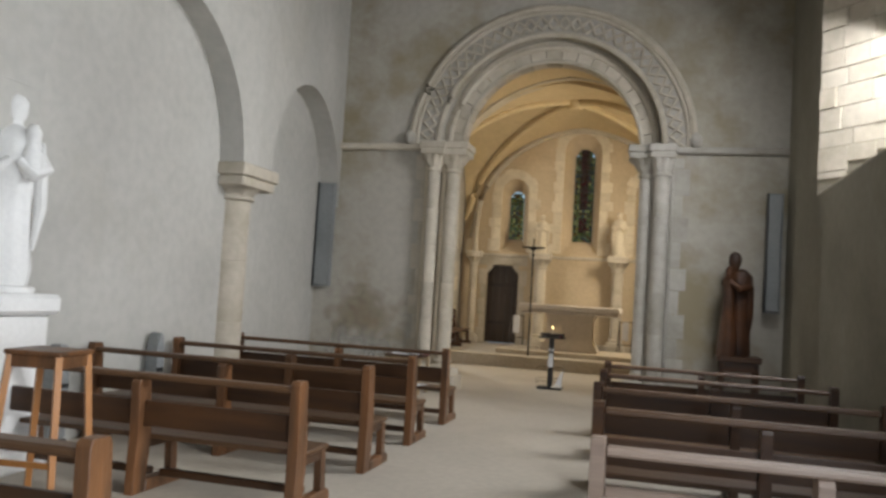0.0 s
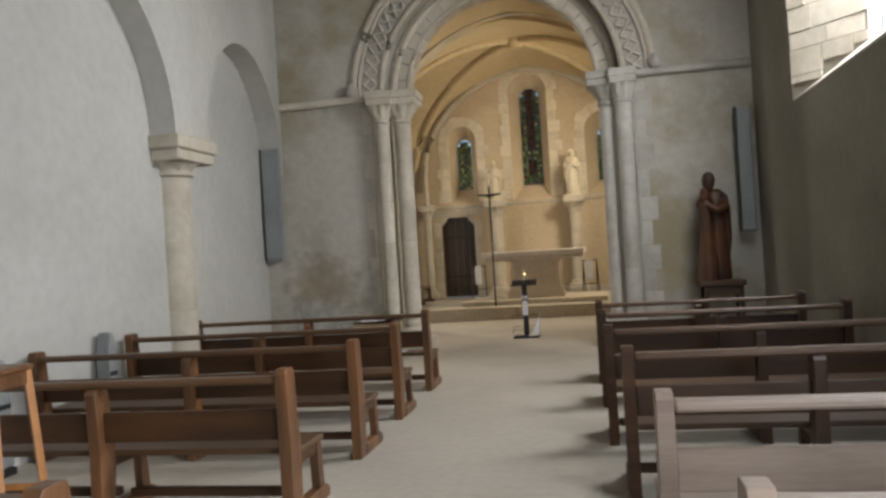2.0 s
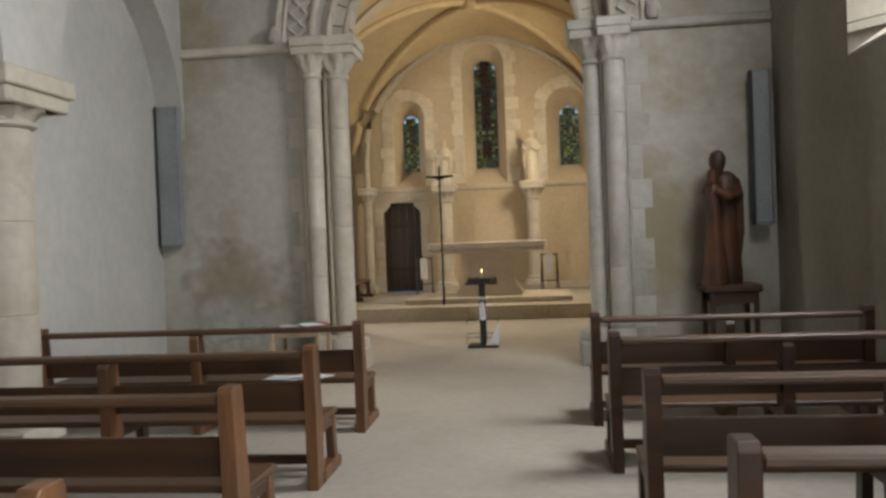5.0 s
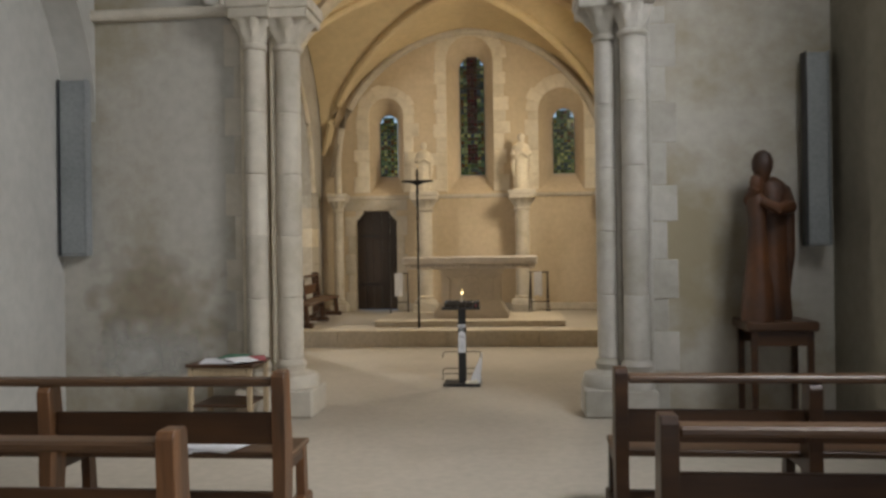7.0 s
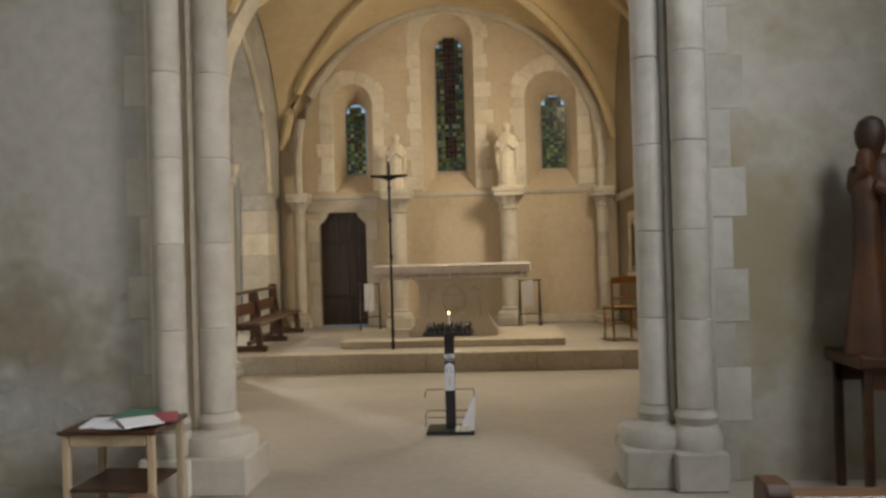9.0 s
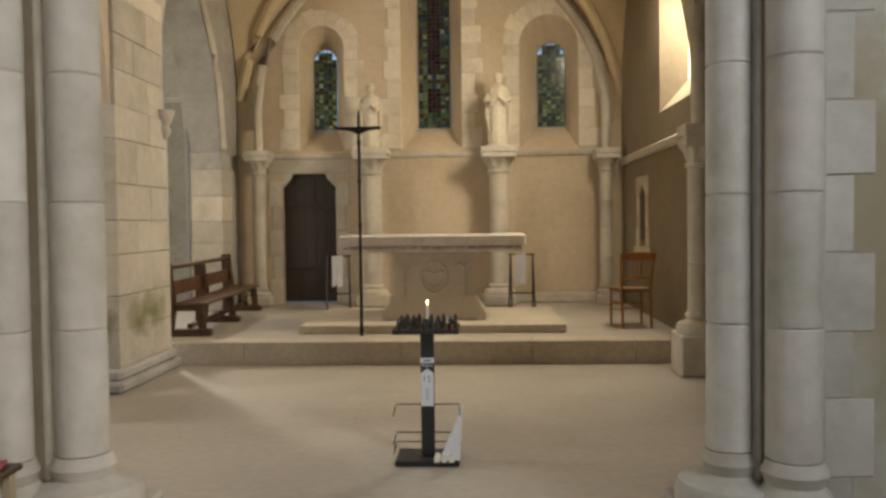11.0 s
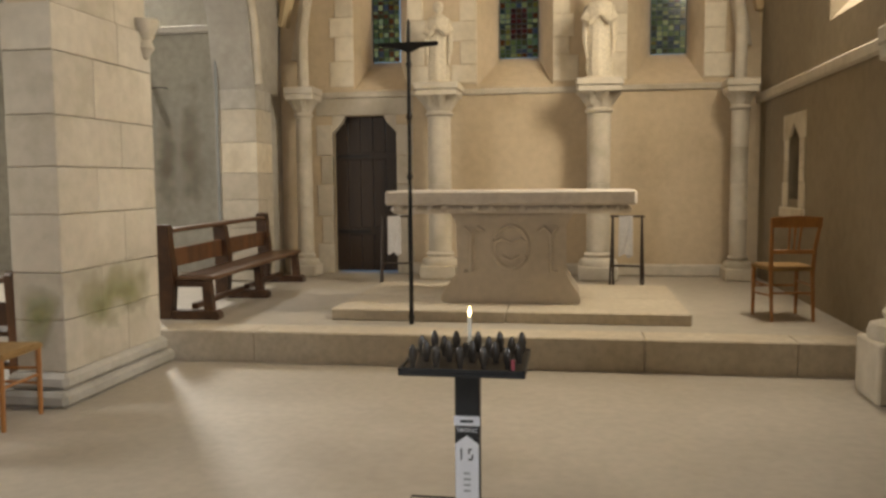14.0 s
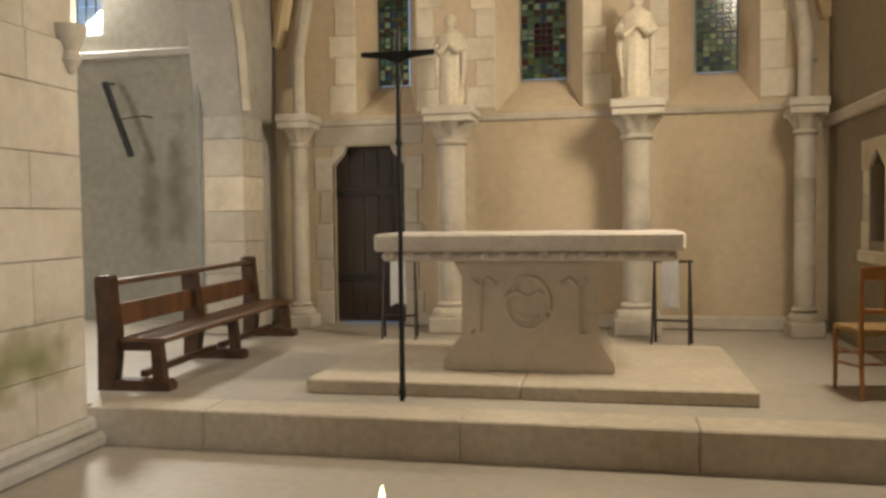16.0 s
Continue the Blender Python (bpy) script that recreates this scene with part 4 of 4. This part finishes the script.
def pedestal():
    t = thing("pedestal", "white painted pedestal under the white statue", "pedestal")
    part("base", box(-3.78, -3.20, 3.25, 3.85, 0, 0.16, 0.02), STATUE_WHITE, t)
    part("die", box(-3.74, -3.25, 3.30, 3.80, 0.16, 1.12, 0.015), STATUE_WHITE, t)
    part("cap", box(-3.79, -3.19, 3.24, 3.86, 1.12, 1.27, 0.03), STATUE_WHITE, t)


pedestal()


def statue_stool():
    t = thing("stool", "dark wooden stool carrying the brown statue", "stool")
    part("seat", box(1.92, 2.48, 10.12, 10.64, 0.78, 0.86, 0.015), WOOD, t)
    for x in (1.96, 2.40):
        for y in (10.16, 10.56):
            part("leg", box(x, x + 0.05, y, y + 0.05, 0, 0.78, 0.008), WOOD, t)
    part("apron", box(1.96, 2.45, 10.17, 10.20, 0.66, 0.78), WOOD, t)
    part("apron", box(1.96, 2.45, 10.56, 10.59, 0.66, 0.78), WOOD, t)


statue_stool()


def wall_bracket():
    t = thing("wall_bracket", "dark wooden bracket shelf under a wall statue", "shelf")
    part("shelf", box(1.66, 2.06, 13.36, 13.81, 1.22, 1.27, 0.012), DOOR_WOOD, t)
    part("support", prism([(2.06, 1.22), (1.74, 1.22), (1.86, 1.12), (2.06, 0.98)], 0.10, lambda u, w, d: (u, 13.53 + d, w)), DOOR_WOOD, t)


wall_bracket()


def tall_stool():
    t = thing("tall_stool", "tall plain wooden stool with four splayed legs", "stool", at=pose(-2.56, 3.02, 0, 0, 0, 8))
    part("seat", box(-0.19, 0.19, -0.19, 0.19, 0.925, 0.955, 0.008), WOOD_END, t)
    for x in (-1, 1):
        for y in (-1, 1):
            leg = bmesh.new()
            tube([(x * 0.215, y * 0.215, 0), (x * 0.16, y * 0.16, 0.925)], [0.026, 0.028], 4, leg)
            part("leg", leg, CHAIR_WOOD, t)
        part("apron", box(-0.14, 0.14, x * 0.16 - 0.012, x * 0.16 + 0.012, 0.85, 0.924), WOOD_END, t)
        part("apron", box(x * 0.16 - 0.012, x * 0.16 + 0.012, -0.14, 0.14, 0.85, 0.924), WOOD_END, t)
        part("stretcher", box(-0.18, 0.18, x * 0.20 - 0.01, x * 0.20 + 0.01, 0.26, 0.295), CHAIR_WOOD, t)


tall_stool()


def floor_heater(x, y, w, h, label):
    t = thing("floor_heater", label, "heater", at=pose(x, y, 0))
    body = prism([(-w, 0.06), (w, 0.06), (w * 0.9, h * 0.8), (w * 0.55, h), (-w * 0.55, h), (-w * 0.9, h * 0.8)], 0.12, lambda u, ww, d: (-0.06 + d, u, ww))
    bmesh.ops.bevel(body, geom=body.edges[:], offset=0.015, segments=2, affect='EDGES')
    part("body", body, HEATER, t)
    part("foot", box(-0.075, 0.075, -w, w, 0.0, 0.059, 0.01), BLACK, t)
    for k in range(3):
        part("grille_bar", box(0.062, 0.070, -w * 0.7, w * 0.7, h * (0.3 + 0.14 * k), h * (0.34 + 0.14 * k)), BLACK, t)


floor_heater(-3.66, 4.42, 0.10, 0.84, "grey-blue standing heater against the white wall")
floor_heater(-3.66, 5.78, 0.07, 0.90, "narrow dark grey standing heater against the wall")


def heater(x0, x1, y0, y1, name_label):
    t = thing("wall_heater", name_label, "heater")
    part("panel", box(x0, x1, y0, y1, 1.48, 3.10, 0.012), HEATER, t)
    part("side_rail", box(x0 - 0.012, x0 - 0.001, y0 - 0.012, y1, 1.47, 3.11, 0.003), BLACK, t, "dark steel edge")
    part("side_rail", box(x1 + 0.001, x1 + 0.010, y0 - 0.008, y1, 1.47, 3.11, 0.003), HEATER, t)
    part("bottom_rail", box(x0, x1, y0, y1, 1.462, 1.478), HEATER, t)


heater(-4.15, -3.90, 10.56, 10.66, "tall grey panel heater hung in the corner")
heater(2.53, 2.71, 10.50, 10.62, "tall grey panel heater in the shaded corner")
structure("trim_heater_bracket", box(-4.1, -3.95, 10.66, 10.7, 2.2, 2.4), BLACK, "dark steel heater bracket", "bracket")
structure("trim_heater_bracket_south", box(2.58, 2.68, 10.62, 10.7, 2.2, 2.4), BLACK, "dark steel heater bracket", "bracket")


def platform():
    t = thing("altar_platform", "low pale stone platform under the altar", "platform")
    for a, b in ((-2.29, -0.75), (-0.75, 0.79)):
        for c, d in ((16.40, 17.30), (17.30, 18.30)):
            part("slab", box(a + 0.003, b - 0.003, c + 0.003, d - 0.003, 0.246, 0.345, 0.01), STEP, t)


platform()


def altar():
    t = thing("altar", "carved pale stone altar with thick moulded top", "altar")
    body = prism([(-1.30, 1.165), (-1.22, 1.05), (-1.22, 0.62), (-1.38, 0.42), (-1.38, 0.345), (-0.12, 0.345), (-0.12, 0.42), (-0.26, 0.62), (-0.26, 1.05), (-0.18, 1.165)], 0.66, lambda u, w, d: (u, 16.86 + d, w))
    bmesh.ops.bevel(body, geom=body.edges[:], offset=0.012, segments=2, affect='EDGES')
    part("body", body, ALTAR, t)
    mensa = box(-1.87, 0.36, 16.74, 17.66, 1.24, 1.37, 0.018)
    box(-1.83, 0.32, 16.78, 17.62, 1.165, 1.24, 0.03, mensa)
    part("mensa", mensa, MENSA, t, "rough pale stone slab top")
    for i in range(15):
        x = -1.74 + i * 0.14
        part("rosette", tube([(x, 16.775, 1.21), (x, 16.755, 1.21)], [0.035, 0.018], 8), MENSA, t)
    ring = tube([(-0.74 + 0.16 * math.cos(a * math.pi / 12), 16.855, 0.86 + 0.19 * math.sin(a * math.pi / 12)) for a in range(25)], 0.022, 6)
    tube([(-0.9, 16.855, 0.90), (-0.82, 16.85, 0.94), (-0.74, 16.855, 0.9), (-0.66, 16.85, 0.94), (-0.58, 16.855, 0.9)], 0.018, 6, ring)
    tube([(-0.82, 16.855, 0.78), (-0.74, 16.85, 0.74), (-0.66, 16.855, 0.78)], 0.018, 6, ring)
    part("medallion", ring, ALTAR, t, "carved ring ornament")
    for s in (-1, 1):
        c = tube([(-0.74 + s * 0.42, 16.855, 0.64), (-0.74 + s * 0.36, 16.855, 0.64), (-0.74 + s * 0.36, 16.85, 0.98), (-0.74 + s * 0.30, 16.855, 1.04), (-0.74 + s * 0.24, 16.855, 1.0)], 0.022, 6)
        tube([(-0.74 + s * 0.36, 16.855, 0.98), (-0.74 + s * 0.42, 16.855, 1.04)], 0.019, 6, c)
        part("scroll", c, ALTAR, t, "carved scroll letter shape")


altar()


def processional_cross():
    t = thing("processional_cross", "tall dark iron cross on a slim pole", "cross", at=pose(-1.54, 16.27, 0.246))
    part("pole", tube([(0, 0, 0), (0, 0, 1.2), (0, 0, 2.46)], [0.020, 0.016, 0.018], 10), IRON, t, "", True)
    for z in (0.06, 1.25, 1.75, 2.18):
        part("knop", lathe(0, 0, [(0.018, z - 0.03), (0.028, z), (0.018, z + 0.03)], 10), IRON, t, "", True)
    arm = prism([(-0.25, 2.33), (-0.10, 2.315), (0, 2.27), (0.10, 2.315), (0.25, 2.33), (0.25, 2.36), (-0.25, 2.36)], 0.03, lambda u, w, d: (u, -0.015 + d, w))
    part("crossbar", arm, IRON, t)
    part("finial", lathe(0, 0, [(0.018, 2.44), (0.014, 2.52), (0.004, 2.55)], 8), IRON, t)


processional_cross()


def small_door():
    t = thing("door_1", "dark brown plank door with clipped upper corners", "door", kind="structure")
    n = 5
    for i in range(n):
        a, b = -3.32 + 0.86 * i / n, -3.32 + 0.86 * (i + 1) / n
        part("plank", box(a + 0.003, b - 0.003, 20.12, 20.16, 0.275, 2.32, 0.004), DOOR_WOOD, t)
    for z in (0.75, 1.75):
        part("ledge", box(-3.30, -2.48, 20.10, 20.12, z, z + 0.10, 0.004), DOOR_WOOD, t)
        part("hinge", box(-3.30, -2.85, 20.09, 20.10, z + 0.03, z + 0.065), IRON, t, "black strap hinge")
    part("handle", tube([(-2.56, 20.06, 1.2), (-2.56, 20.05, 1.26), (-2.56, 20.06, 1.32)], 0.010, 6), IRON, t, "iron pull handle")
    fr = thing("trim_door_surround", "pale stone surround of the small door", "door surround", kind="structure")
    for s, x in ((-1, -3.32), (1, -2.46)):
        z = 0.246
        k = 0
        for h in (0.40, 0.36, 0.42, 0.38, 0.40):
            w = 0.16 if k % 2 else 0.22
            part("stone", box(min(x, x + s * w), max(x, x + s * w), EAST - 0.034, EAST + 0.05, z + 0.003, z + h - 0.003, 0.008), STONE, fr)
            z += h
            k += 1
        part("corner_stone", prism([(x, 2.10), (x, 2.325), (x - s * 0.17, 2.325), (x - s * 0.13, 2.24)], 0.14, lambda u, w, d: (u, EAST - 0.03 + d, w)), STONE, fr)
    part("lintel", box(-3.54, -2.24, EAST - 0.034, EAST + 0.05, 2.325, 2.545, 0.008), STONE, fr)


small_door()


def candle_stand():
    t = thing("candle_stand", "black steel votive candle stand with a square tray", "candle stand", at=pose(-0.545, 12.26, 0))
    part("base_plate", box(-0.20, 0.20, -0.15, 0.15, 0.0, 0.035, 0.006), BLACK, t)
    part("post", box(-0.042, 0.042, -0.03, 0.03, 0.035, 0.83, 0.004), BLACK, t)
    tray = box(-0.205, 0.205, -0.18, 0.18, 0.83, 0.845, 0.003)
    part("tray", tray, BLACK, t)
    part("tray_surface", box(-0.195, 0.195, -0.17, 0.17, 0.846, 0.850), BRONZE, t, "waxy brown tray surface")
    for a in ((-0.205, -0.198, -0.18, 0.18), (0.198, 0.205, -0.18, 0.18), (-0.205, 0.205, -0.18, -0.173), (-0.205, 0.205, 0.173, 0.18)):
        part("rim", box(a[0], a[1], a[2], a[3], 0.845, 0.856), BLACK, t)
    for row in range(4):
        for c in range(5):
            x, y = -0.155 + c * 0.078 + (0.02 if row % 2 else -0.01), -0.13 + row * 0.086
            if (row, c) == (2, 2):
                part("candle_holder", lathe(x, y, [(0.013, 0.85), (0.014, 0.895), (0.011, 0.90)], 10), GLASS_CUP, t)
                continue
            part("candle_holder", lathe(x, y, [(0.010, 0.85), (0.009, 0.86), (0.013, 0.87), (0.0155, 0.89), (0.011, 0.912), (0.004, 0.924)], 10), GLASS_CUP, t, "", True)
    part("spent_candle", box(0.160, 0.172, -0.165, -0.153, 0.85, 0.888, 0.003), PAPER_RED, t, "short red candle stub")
    # coin slot and paper sign on the front of the post
    part("coin_plate", box(-0.045, 0.045, -0.036, -0.031, 0.628, 0.662, 0.002), PAPER, t, "white coin-slot plate")
    part("coin_slot", box(-0.022, 0.022, -0.039, -0.0365, 0.641, 0.649), BLACK, t)
    txt = bpy.data.curves.new("text", 'FONT')
    txt.body, txt.size, txt.align_x, txt.extrude = "TRONC", 0.021, 'CENTER', 0.0004
    ob = new("lettering", txt)
    ob.data.materials.append(PAPER)
    ob.parent = t
    ob.matrix_basis = pose(0, -0.0312, 0.605, 90, 0, 0)
    part("paper_sign", prism([(-0.040, 0.355), (0.040, 0.355), (0.040, 0.565), (0, 0.595), (-0.040, 0.565)], 0.002, lambda u, w, d: (u, -0.034 + d, w)), PAPER, t, "white arrow-shaped paper price sign")
    for k, (a, b, c, d) in enumerate(((-0.022, -0.017, 0.51, 0.55), (0.005, 0.018, 0.545, 0.549), (0.005, 0.009, 0.53, 0.545), (0.016, 0.020, 0.512, 0.53), (0.004, 0.018, 0.510, 0.514), (-0.012, 0.012, 0.40, 0.405), (-0.012, 0.012, 0.42, 0.425), (-0.012, 0.012, 0.44, 0.445), (-0.012, 0.010, 0.46, 0.465))):
        part("ink_mark", box(a, b, -0.0362, -0.0345, c, d), HEATER if k > 4 else BLACK, t)
    for z, f in ((0.36, 0.0), (0.18, 0.0), (0.12, 0.0)):
        part("wire_rack", tube([(-0.21, -0.12, z - 0.05), (-0.20, -0.10, z), (-0.2, 0.0, z), (0.2, 0.0, z), (0.20, -0.10, z), (0.21, -0.12, z - 0.05)], 0.004, 6), IRON, t, "thin wire candle rack")
    return t


candle_stand()


def candle():
    x, y = -0.545 - 0.155 + 2 * 0.078 - 0.01 + 0.01, 12.26 - 0.145 + 2 * 0.097
    t = thing("lit_candle", "thin white lit candle in the tray", "candle")
    part("wax", lathe(x, y, [(0.0075, 0.90), (0.0075, 0.985), (0.005, 0.99)], 10), WAX, t, "", True)
    part("flame", lathe(x, y, [(0.002, 0.991), (0.005, 0.998), (0.0055, 1.004), (0.0035, 1.014), (0.0008, 1.026)], 10), FLAME, t, "bright yellow flame", True)


candle()


def leaflet_holder():
    t = thing("leaflet_holder", "pale folded card leaning beside the candle stand", "leaflet holder")
    part("card", prism([(0, 0), (0.13, 0), (0.15, 0.34)], 0.004, lambda u, w, d: (-0.47 + u, 12.13 + d + w * 0.1, 0.036 + w)), PAPER, t)
    for i in range(3):
        part("candle_pack", box(-0.50 + i * 0.045, -0.465 + i * 0.045, 12.08, 12.22, 0.036, 0.06 + 0.008 * i, 0.003), WAX, t, "white unlit candles")


leaflet_holder()


def leaflet_table():
    t = thing("leaflet_table", "small low table by the arch jamb", "table")
    part("tabletop", box(-2.66, -2.08, 9.84, 10.34, 0.53, 0.555, 0.006), WOOD, t)
    for x in (-2.64, -2.14):
        for y in (9.86, 10.28):
            part("leg", box(x, x + 0.04, y, y + 0.04, 0, 0.53, 0.005), TABLE_WOOD, t, "pale worn wooden leg")
    for y in (9.865, 10.285):
        part("apron", box(-2.595, -2.145, y, y + 0.03, 0.46, 0.528, 0.004), TABLE_WOOD, t)
    part("shelf", box(-2.595, -2.145, 9.86, 10.32, 0.20, 0.22), WOOD, t)


leaflet_table()
for i, (x, y, r, mat, lab) in enumerate(((-2.75, 10.3, 12, PAPER, "white printed leaflet on the low table"), (-2.58, 10.22, -8, PAPER, "white printed leaflet on the low table"), (-2.44, 10.36, 20, PAPER_RED, "dark red booklet on the low table"), (-2.62, 10.44, 4, PAPER_GREEN, "green booklet on the low table"), (-2.48, 10.18, 35, PAPER, "folded white leaflet on the low table"))):
    ob = solid("leaflet", box(-0.105, 0.105, -0.148, 0.148, 0, 0.006), mat)
    ob.matrix_basis = pose(x + 0.26, y - 0.22, 0.556 + 0.0065 * i, 0, 0, r)
    tagged(ob, lab, "leaflet", "leaflets on the table")
for i, (x, y, r) in enumerate(((-1.80, 7.755, 80), (-1.68, 7.75, 100), (-1.58, 7.76, 72))):
    ob = solid("paper_sheet", box(-0.105, 0.105, -0.148, 0.148, 0, 0.003), PAPER)
    ob.matrix_basis = pose(x, y, 0.3855 + 0.0035 * i, 0, 0, r)
    tagged(ob, "loose white printed sheet on a pew seat", "paper", "sheets on the pew")


def cloth_rack(x, y, r, label):
    t = thing("towel_stand", label, "stand", at=pose(x, y, 0.246, 0, 0, r))
    for s in (-1, 1):
        part("side_post", tube([(s * 0.17, -0.16, 0), (s * 0.16, 0, 0.80)], 0.014, 6), DOOR_WOOD, t)
        part("rear_post", tube([(s * 0.17, 0.16, 0), (s * 0.16, 0, 0.80)], 0.014, 6), DOOR_WOOD, t)
    part("top_bar", tube([(-0.19, 0, 0.80), (0.19, 0, 0.80)], 0.014, 6), DOOR_WOOD, t)
    part("lower_bar", tube([(-0.18, -0.11, 0.25), (0.18, -0.11, 0.25)], 0.012, 6), DOOR_WOOD, t)
    cl = prism([(-0.09, 0.80), (0.06, 0.81), (0.07, 0.36), (0.02, 0.33), (-0.02, 0.38), (-0.09, 0.34)], 0.03, lambda u, w, d: (u, -0.03 - 0.08 * (0.8 - w) + d + 0.012 * math.sin(40 * u), w))
    part("cloth", cl, CLOTH, t, "hanging white cloth")


cloth_rack(-2.27, 19.0, 10, "dark wooden stand with a hanging white cloth")
cloth_rack(0.42, 18.9, -10, "dark wooden stand with a hanging white cloth")


def aisle_lamp():
    t = thing("wall_lamp", "black tubular spotlight on a bracket", "lamp")
    part("tube", tube([(-6.10, 19.78, 3.15), (-5.74, 19.72, 2.26)], 0.04, 10), BLACK, t)
    part("bracket", tube([(-5.90, 19.75, 2.70), (-5.62, 19.8, 2.74), (-5.62, 20.0, 2.74)], 0.008, 6), IRON, t)
    part("bracket", tube([(-6.10, 19.78, 3.15), (-6.12, 20.0, 3.17)], 0.012, 6), IRON, t)


aisle_lamp()


def aisle_respond():
    """A vault springer of grey blocks on a tapered corbel."""
    t = thing("trim_respond", "weathered grey stone respond on a tapered corbel", "respond", kind="structure")
    rnd = random.Random(31)
    z, k = 3.06, 0
    while z < 5.5:
        h = min(rnd.uniform(0.28, 0.42), 5.59 - z)
        c = -7.19 + (0.08 if k % 2 else -0.07)
        part("stone", box(-7.46, c - 0.004, 19.62 + rnd.uniform(0, 0.01), 19.995, z + 0.004, z + h - 0.004, 0.01), STONE_GREY, t)
        part("stone", box(c + 0.004, -6.92, 19.62 + rnd.uniform(0, 0.01), 19.995, z + 0.004, z + h - 0.004, 0.01), STONE_GREY, t)
        z += h
        k += 1
    part("corbel", prism([(-7.46, 3.06), (-6.92, 3.06), (-7.0, 2.98), (-7.10, 2.88), (-7.28, 2.88), (-7.38, 2.98)], 0.36, lambda u, w, d: (u, 19.635 + d, w)), STONE_MOSS, t, "tapered pale corbel")


aisle_respond()
spot = thing("wall_lamp", "black tubular spotlight below the stone respond", "lamp")
part("tube", tube([(-7.22, 19.74, 2.86), (-6.98, 19.70, 2.24)], 0.04, 10), BLACK, spot)
part("bracket", tube([(-7.2, 19.74, 2.8), (-7.2, 20.0, 2.8)], 0.012, 6), IRON, spot)
head = lathe(-4.42, 19.0, [(0.03, 3.74), (0.10, 3.80), (0.07, 3.88), (0.13, 3.98), (0.15, 4.06), (0.12, 4.10)], 12)
structure("trim_head_corbel", head, STONE, "small carved head corbel on the wall end", "corbel", True)
roll = bmesh.new()
tube([(-3.56, 15.56, 2.70)] + [(-3.62 - 0.38 * min(1, k / 8), arch_top((15.60, 19.16, 2.6, 2.56, True), k, 30)[0], 0.06 + arch_top((15.60, 19.16, 2.6, 2.56, True), k, 30)[1]) for k in range(1, 31)], 0.06, 8, roll)
structure("trim_arch_roll", roll, STONE, "pale stone roll round the pointed arch", "moulding", True)


def stain_material(name, colour, edge, across=(1, 0, 1)):
    """Old damp or limewash: opaque in patches, fading out to the plaster below."""
    m = bpy.data.materials.new(name)
    m.use_nodes = True
    n, l = m.node_tree.nodes, m.node_tree.links
    b = n["Principled BSDF"]
    b.inputs["Base Color"].default_value = (*colour, 1)
    b.inputs["Roughness"].default_value = 0.92
    co = n.new("ShaderNodeTexCoord")
    mp = n.new("ShaderNodeMapping")
    mp.inputs["Location"].default_value = (-1, -1, -1)
    mp.inputs["Scale"].default_value = (2, 2, 2)
    l.new(co.outputs["Generated"], mp.inputs[0])
    flat = n.new("ShaderNodeVectorMath")
    flat.operation = 'MULTIPLY'
    flat.inputs[1].default_value = across
    l.new(mp.outputs[0], flat.inputs[0])
    far = n.new("ShaderNodeVectorMath")
    far.operation = 'LENGTH'
    l.new(flat.outputs[0], far.inputs[0])
    ns = n.new("ShaderNodeTexNoise")
    ns.inputs["Scale"].default_value, ns.inputs["Detail"].default_value = 3.5, 9
    l.new(co.outputs["Object"], ns.inputs["Vector"])
    sub = n.new("ShaderNodeMath")
    sub.operation = 'MULTIPLY_ADD'
    sub.inputs[1].default_value = 1.7
    l.new(ns.outputs[0], sub.inputs[0])
    neg = n.new("ShaderNodeMath")
    neg.operation = 'MULTIPLY'
    neg.inputs[1].default_value = -1.0
    l.new(far.outputs["Value"], neg.inputs[0])
    l.new(neg.outputs[0], sub.inputs[2])
    mr = n.new("ShaderNodeMapRange")
    mr.inputs[1].default_value, mr.inputs[2].default_value = 0.0, edge
    mr.inputs[4].default_value = 0.8
    l.new(sub.outputs[0], mr.inputs[0])
    l.new(mr.outputs[0], b.inputs["Alpha"])
    return m


DAMP = stain_material("brown_damp_stain", (0.38, 0.305, 0.20), 1.5)
MOSS_SOUTH = stain_material("green_moss_south", (0.27, 0.27, 0.09), 1.5, (0, 1, 1))
MOSS_WEST = stain_material("green_moss_west", (0.27, 0.27, 0.10), 1.5)
STREAK = stain_material("brown_water_streak", (0.27, 0.225, 0.16), 2.0)
LIMEWASH = stain_material("flaked_limewash", (0.54, 0.52, 0.47), 1.0)
structure("trim_moss_south", box(-3.462, -3.459, 14.36, 15.62, 0.42, 0.92), MOSS_SOUTH, "yellow-green moss on the pier stones", "moss")
structure("trim_moss_west", box(-3.84, -3.46, 14.336, 14.339, 0.34, 0.85), MOSS_WEST, "yellow-green moss on the pier stones", "moss")
structure("trim_streak", box(-5.86, -5.49, 19.986, 19.990, 0.9, 2.55), STREAK, "brown water streak on the aisle wall", "stain")
structure("trim_streak_wide", box(-5.53, -5.08, 19.986, 19.990, 0.9, 2.9), STREAK, "brown water streak on the aisle wall", "stain")
structure("trim_damp_patch", box(-4.1, -2.55, 10.694, 10.697, 0.35, 1.75), DAMP, "brown damp stain on the plaster", "stain")
structure("trim_limewash_patch", box(-4.1, -2.75, 10.688, 10.691, 0.1, 0.95), LIMEWASH, "flaked pale limewash patch on the plaster", "stain")
pipe = structure("trim_pipe", tube([(-4.50, 19.06, 0.25), (-4.50, 19.06, 3.9)], 0.02, 8), HEATER, "thin grey pipe on the wall end", "pipe", True)
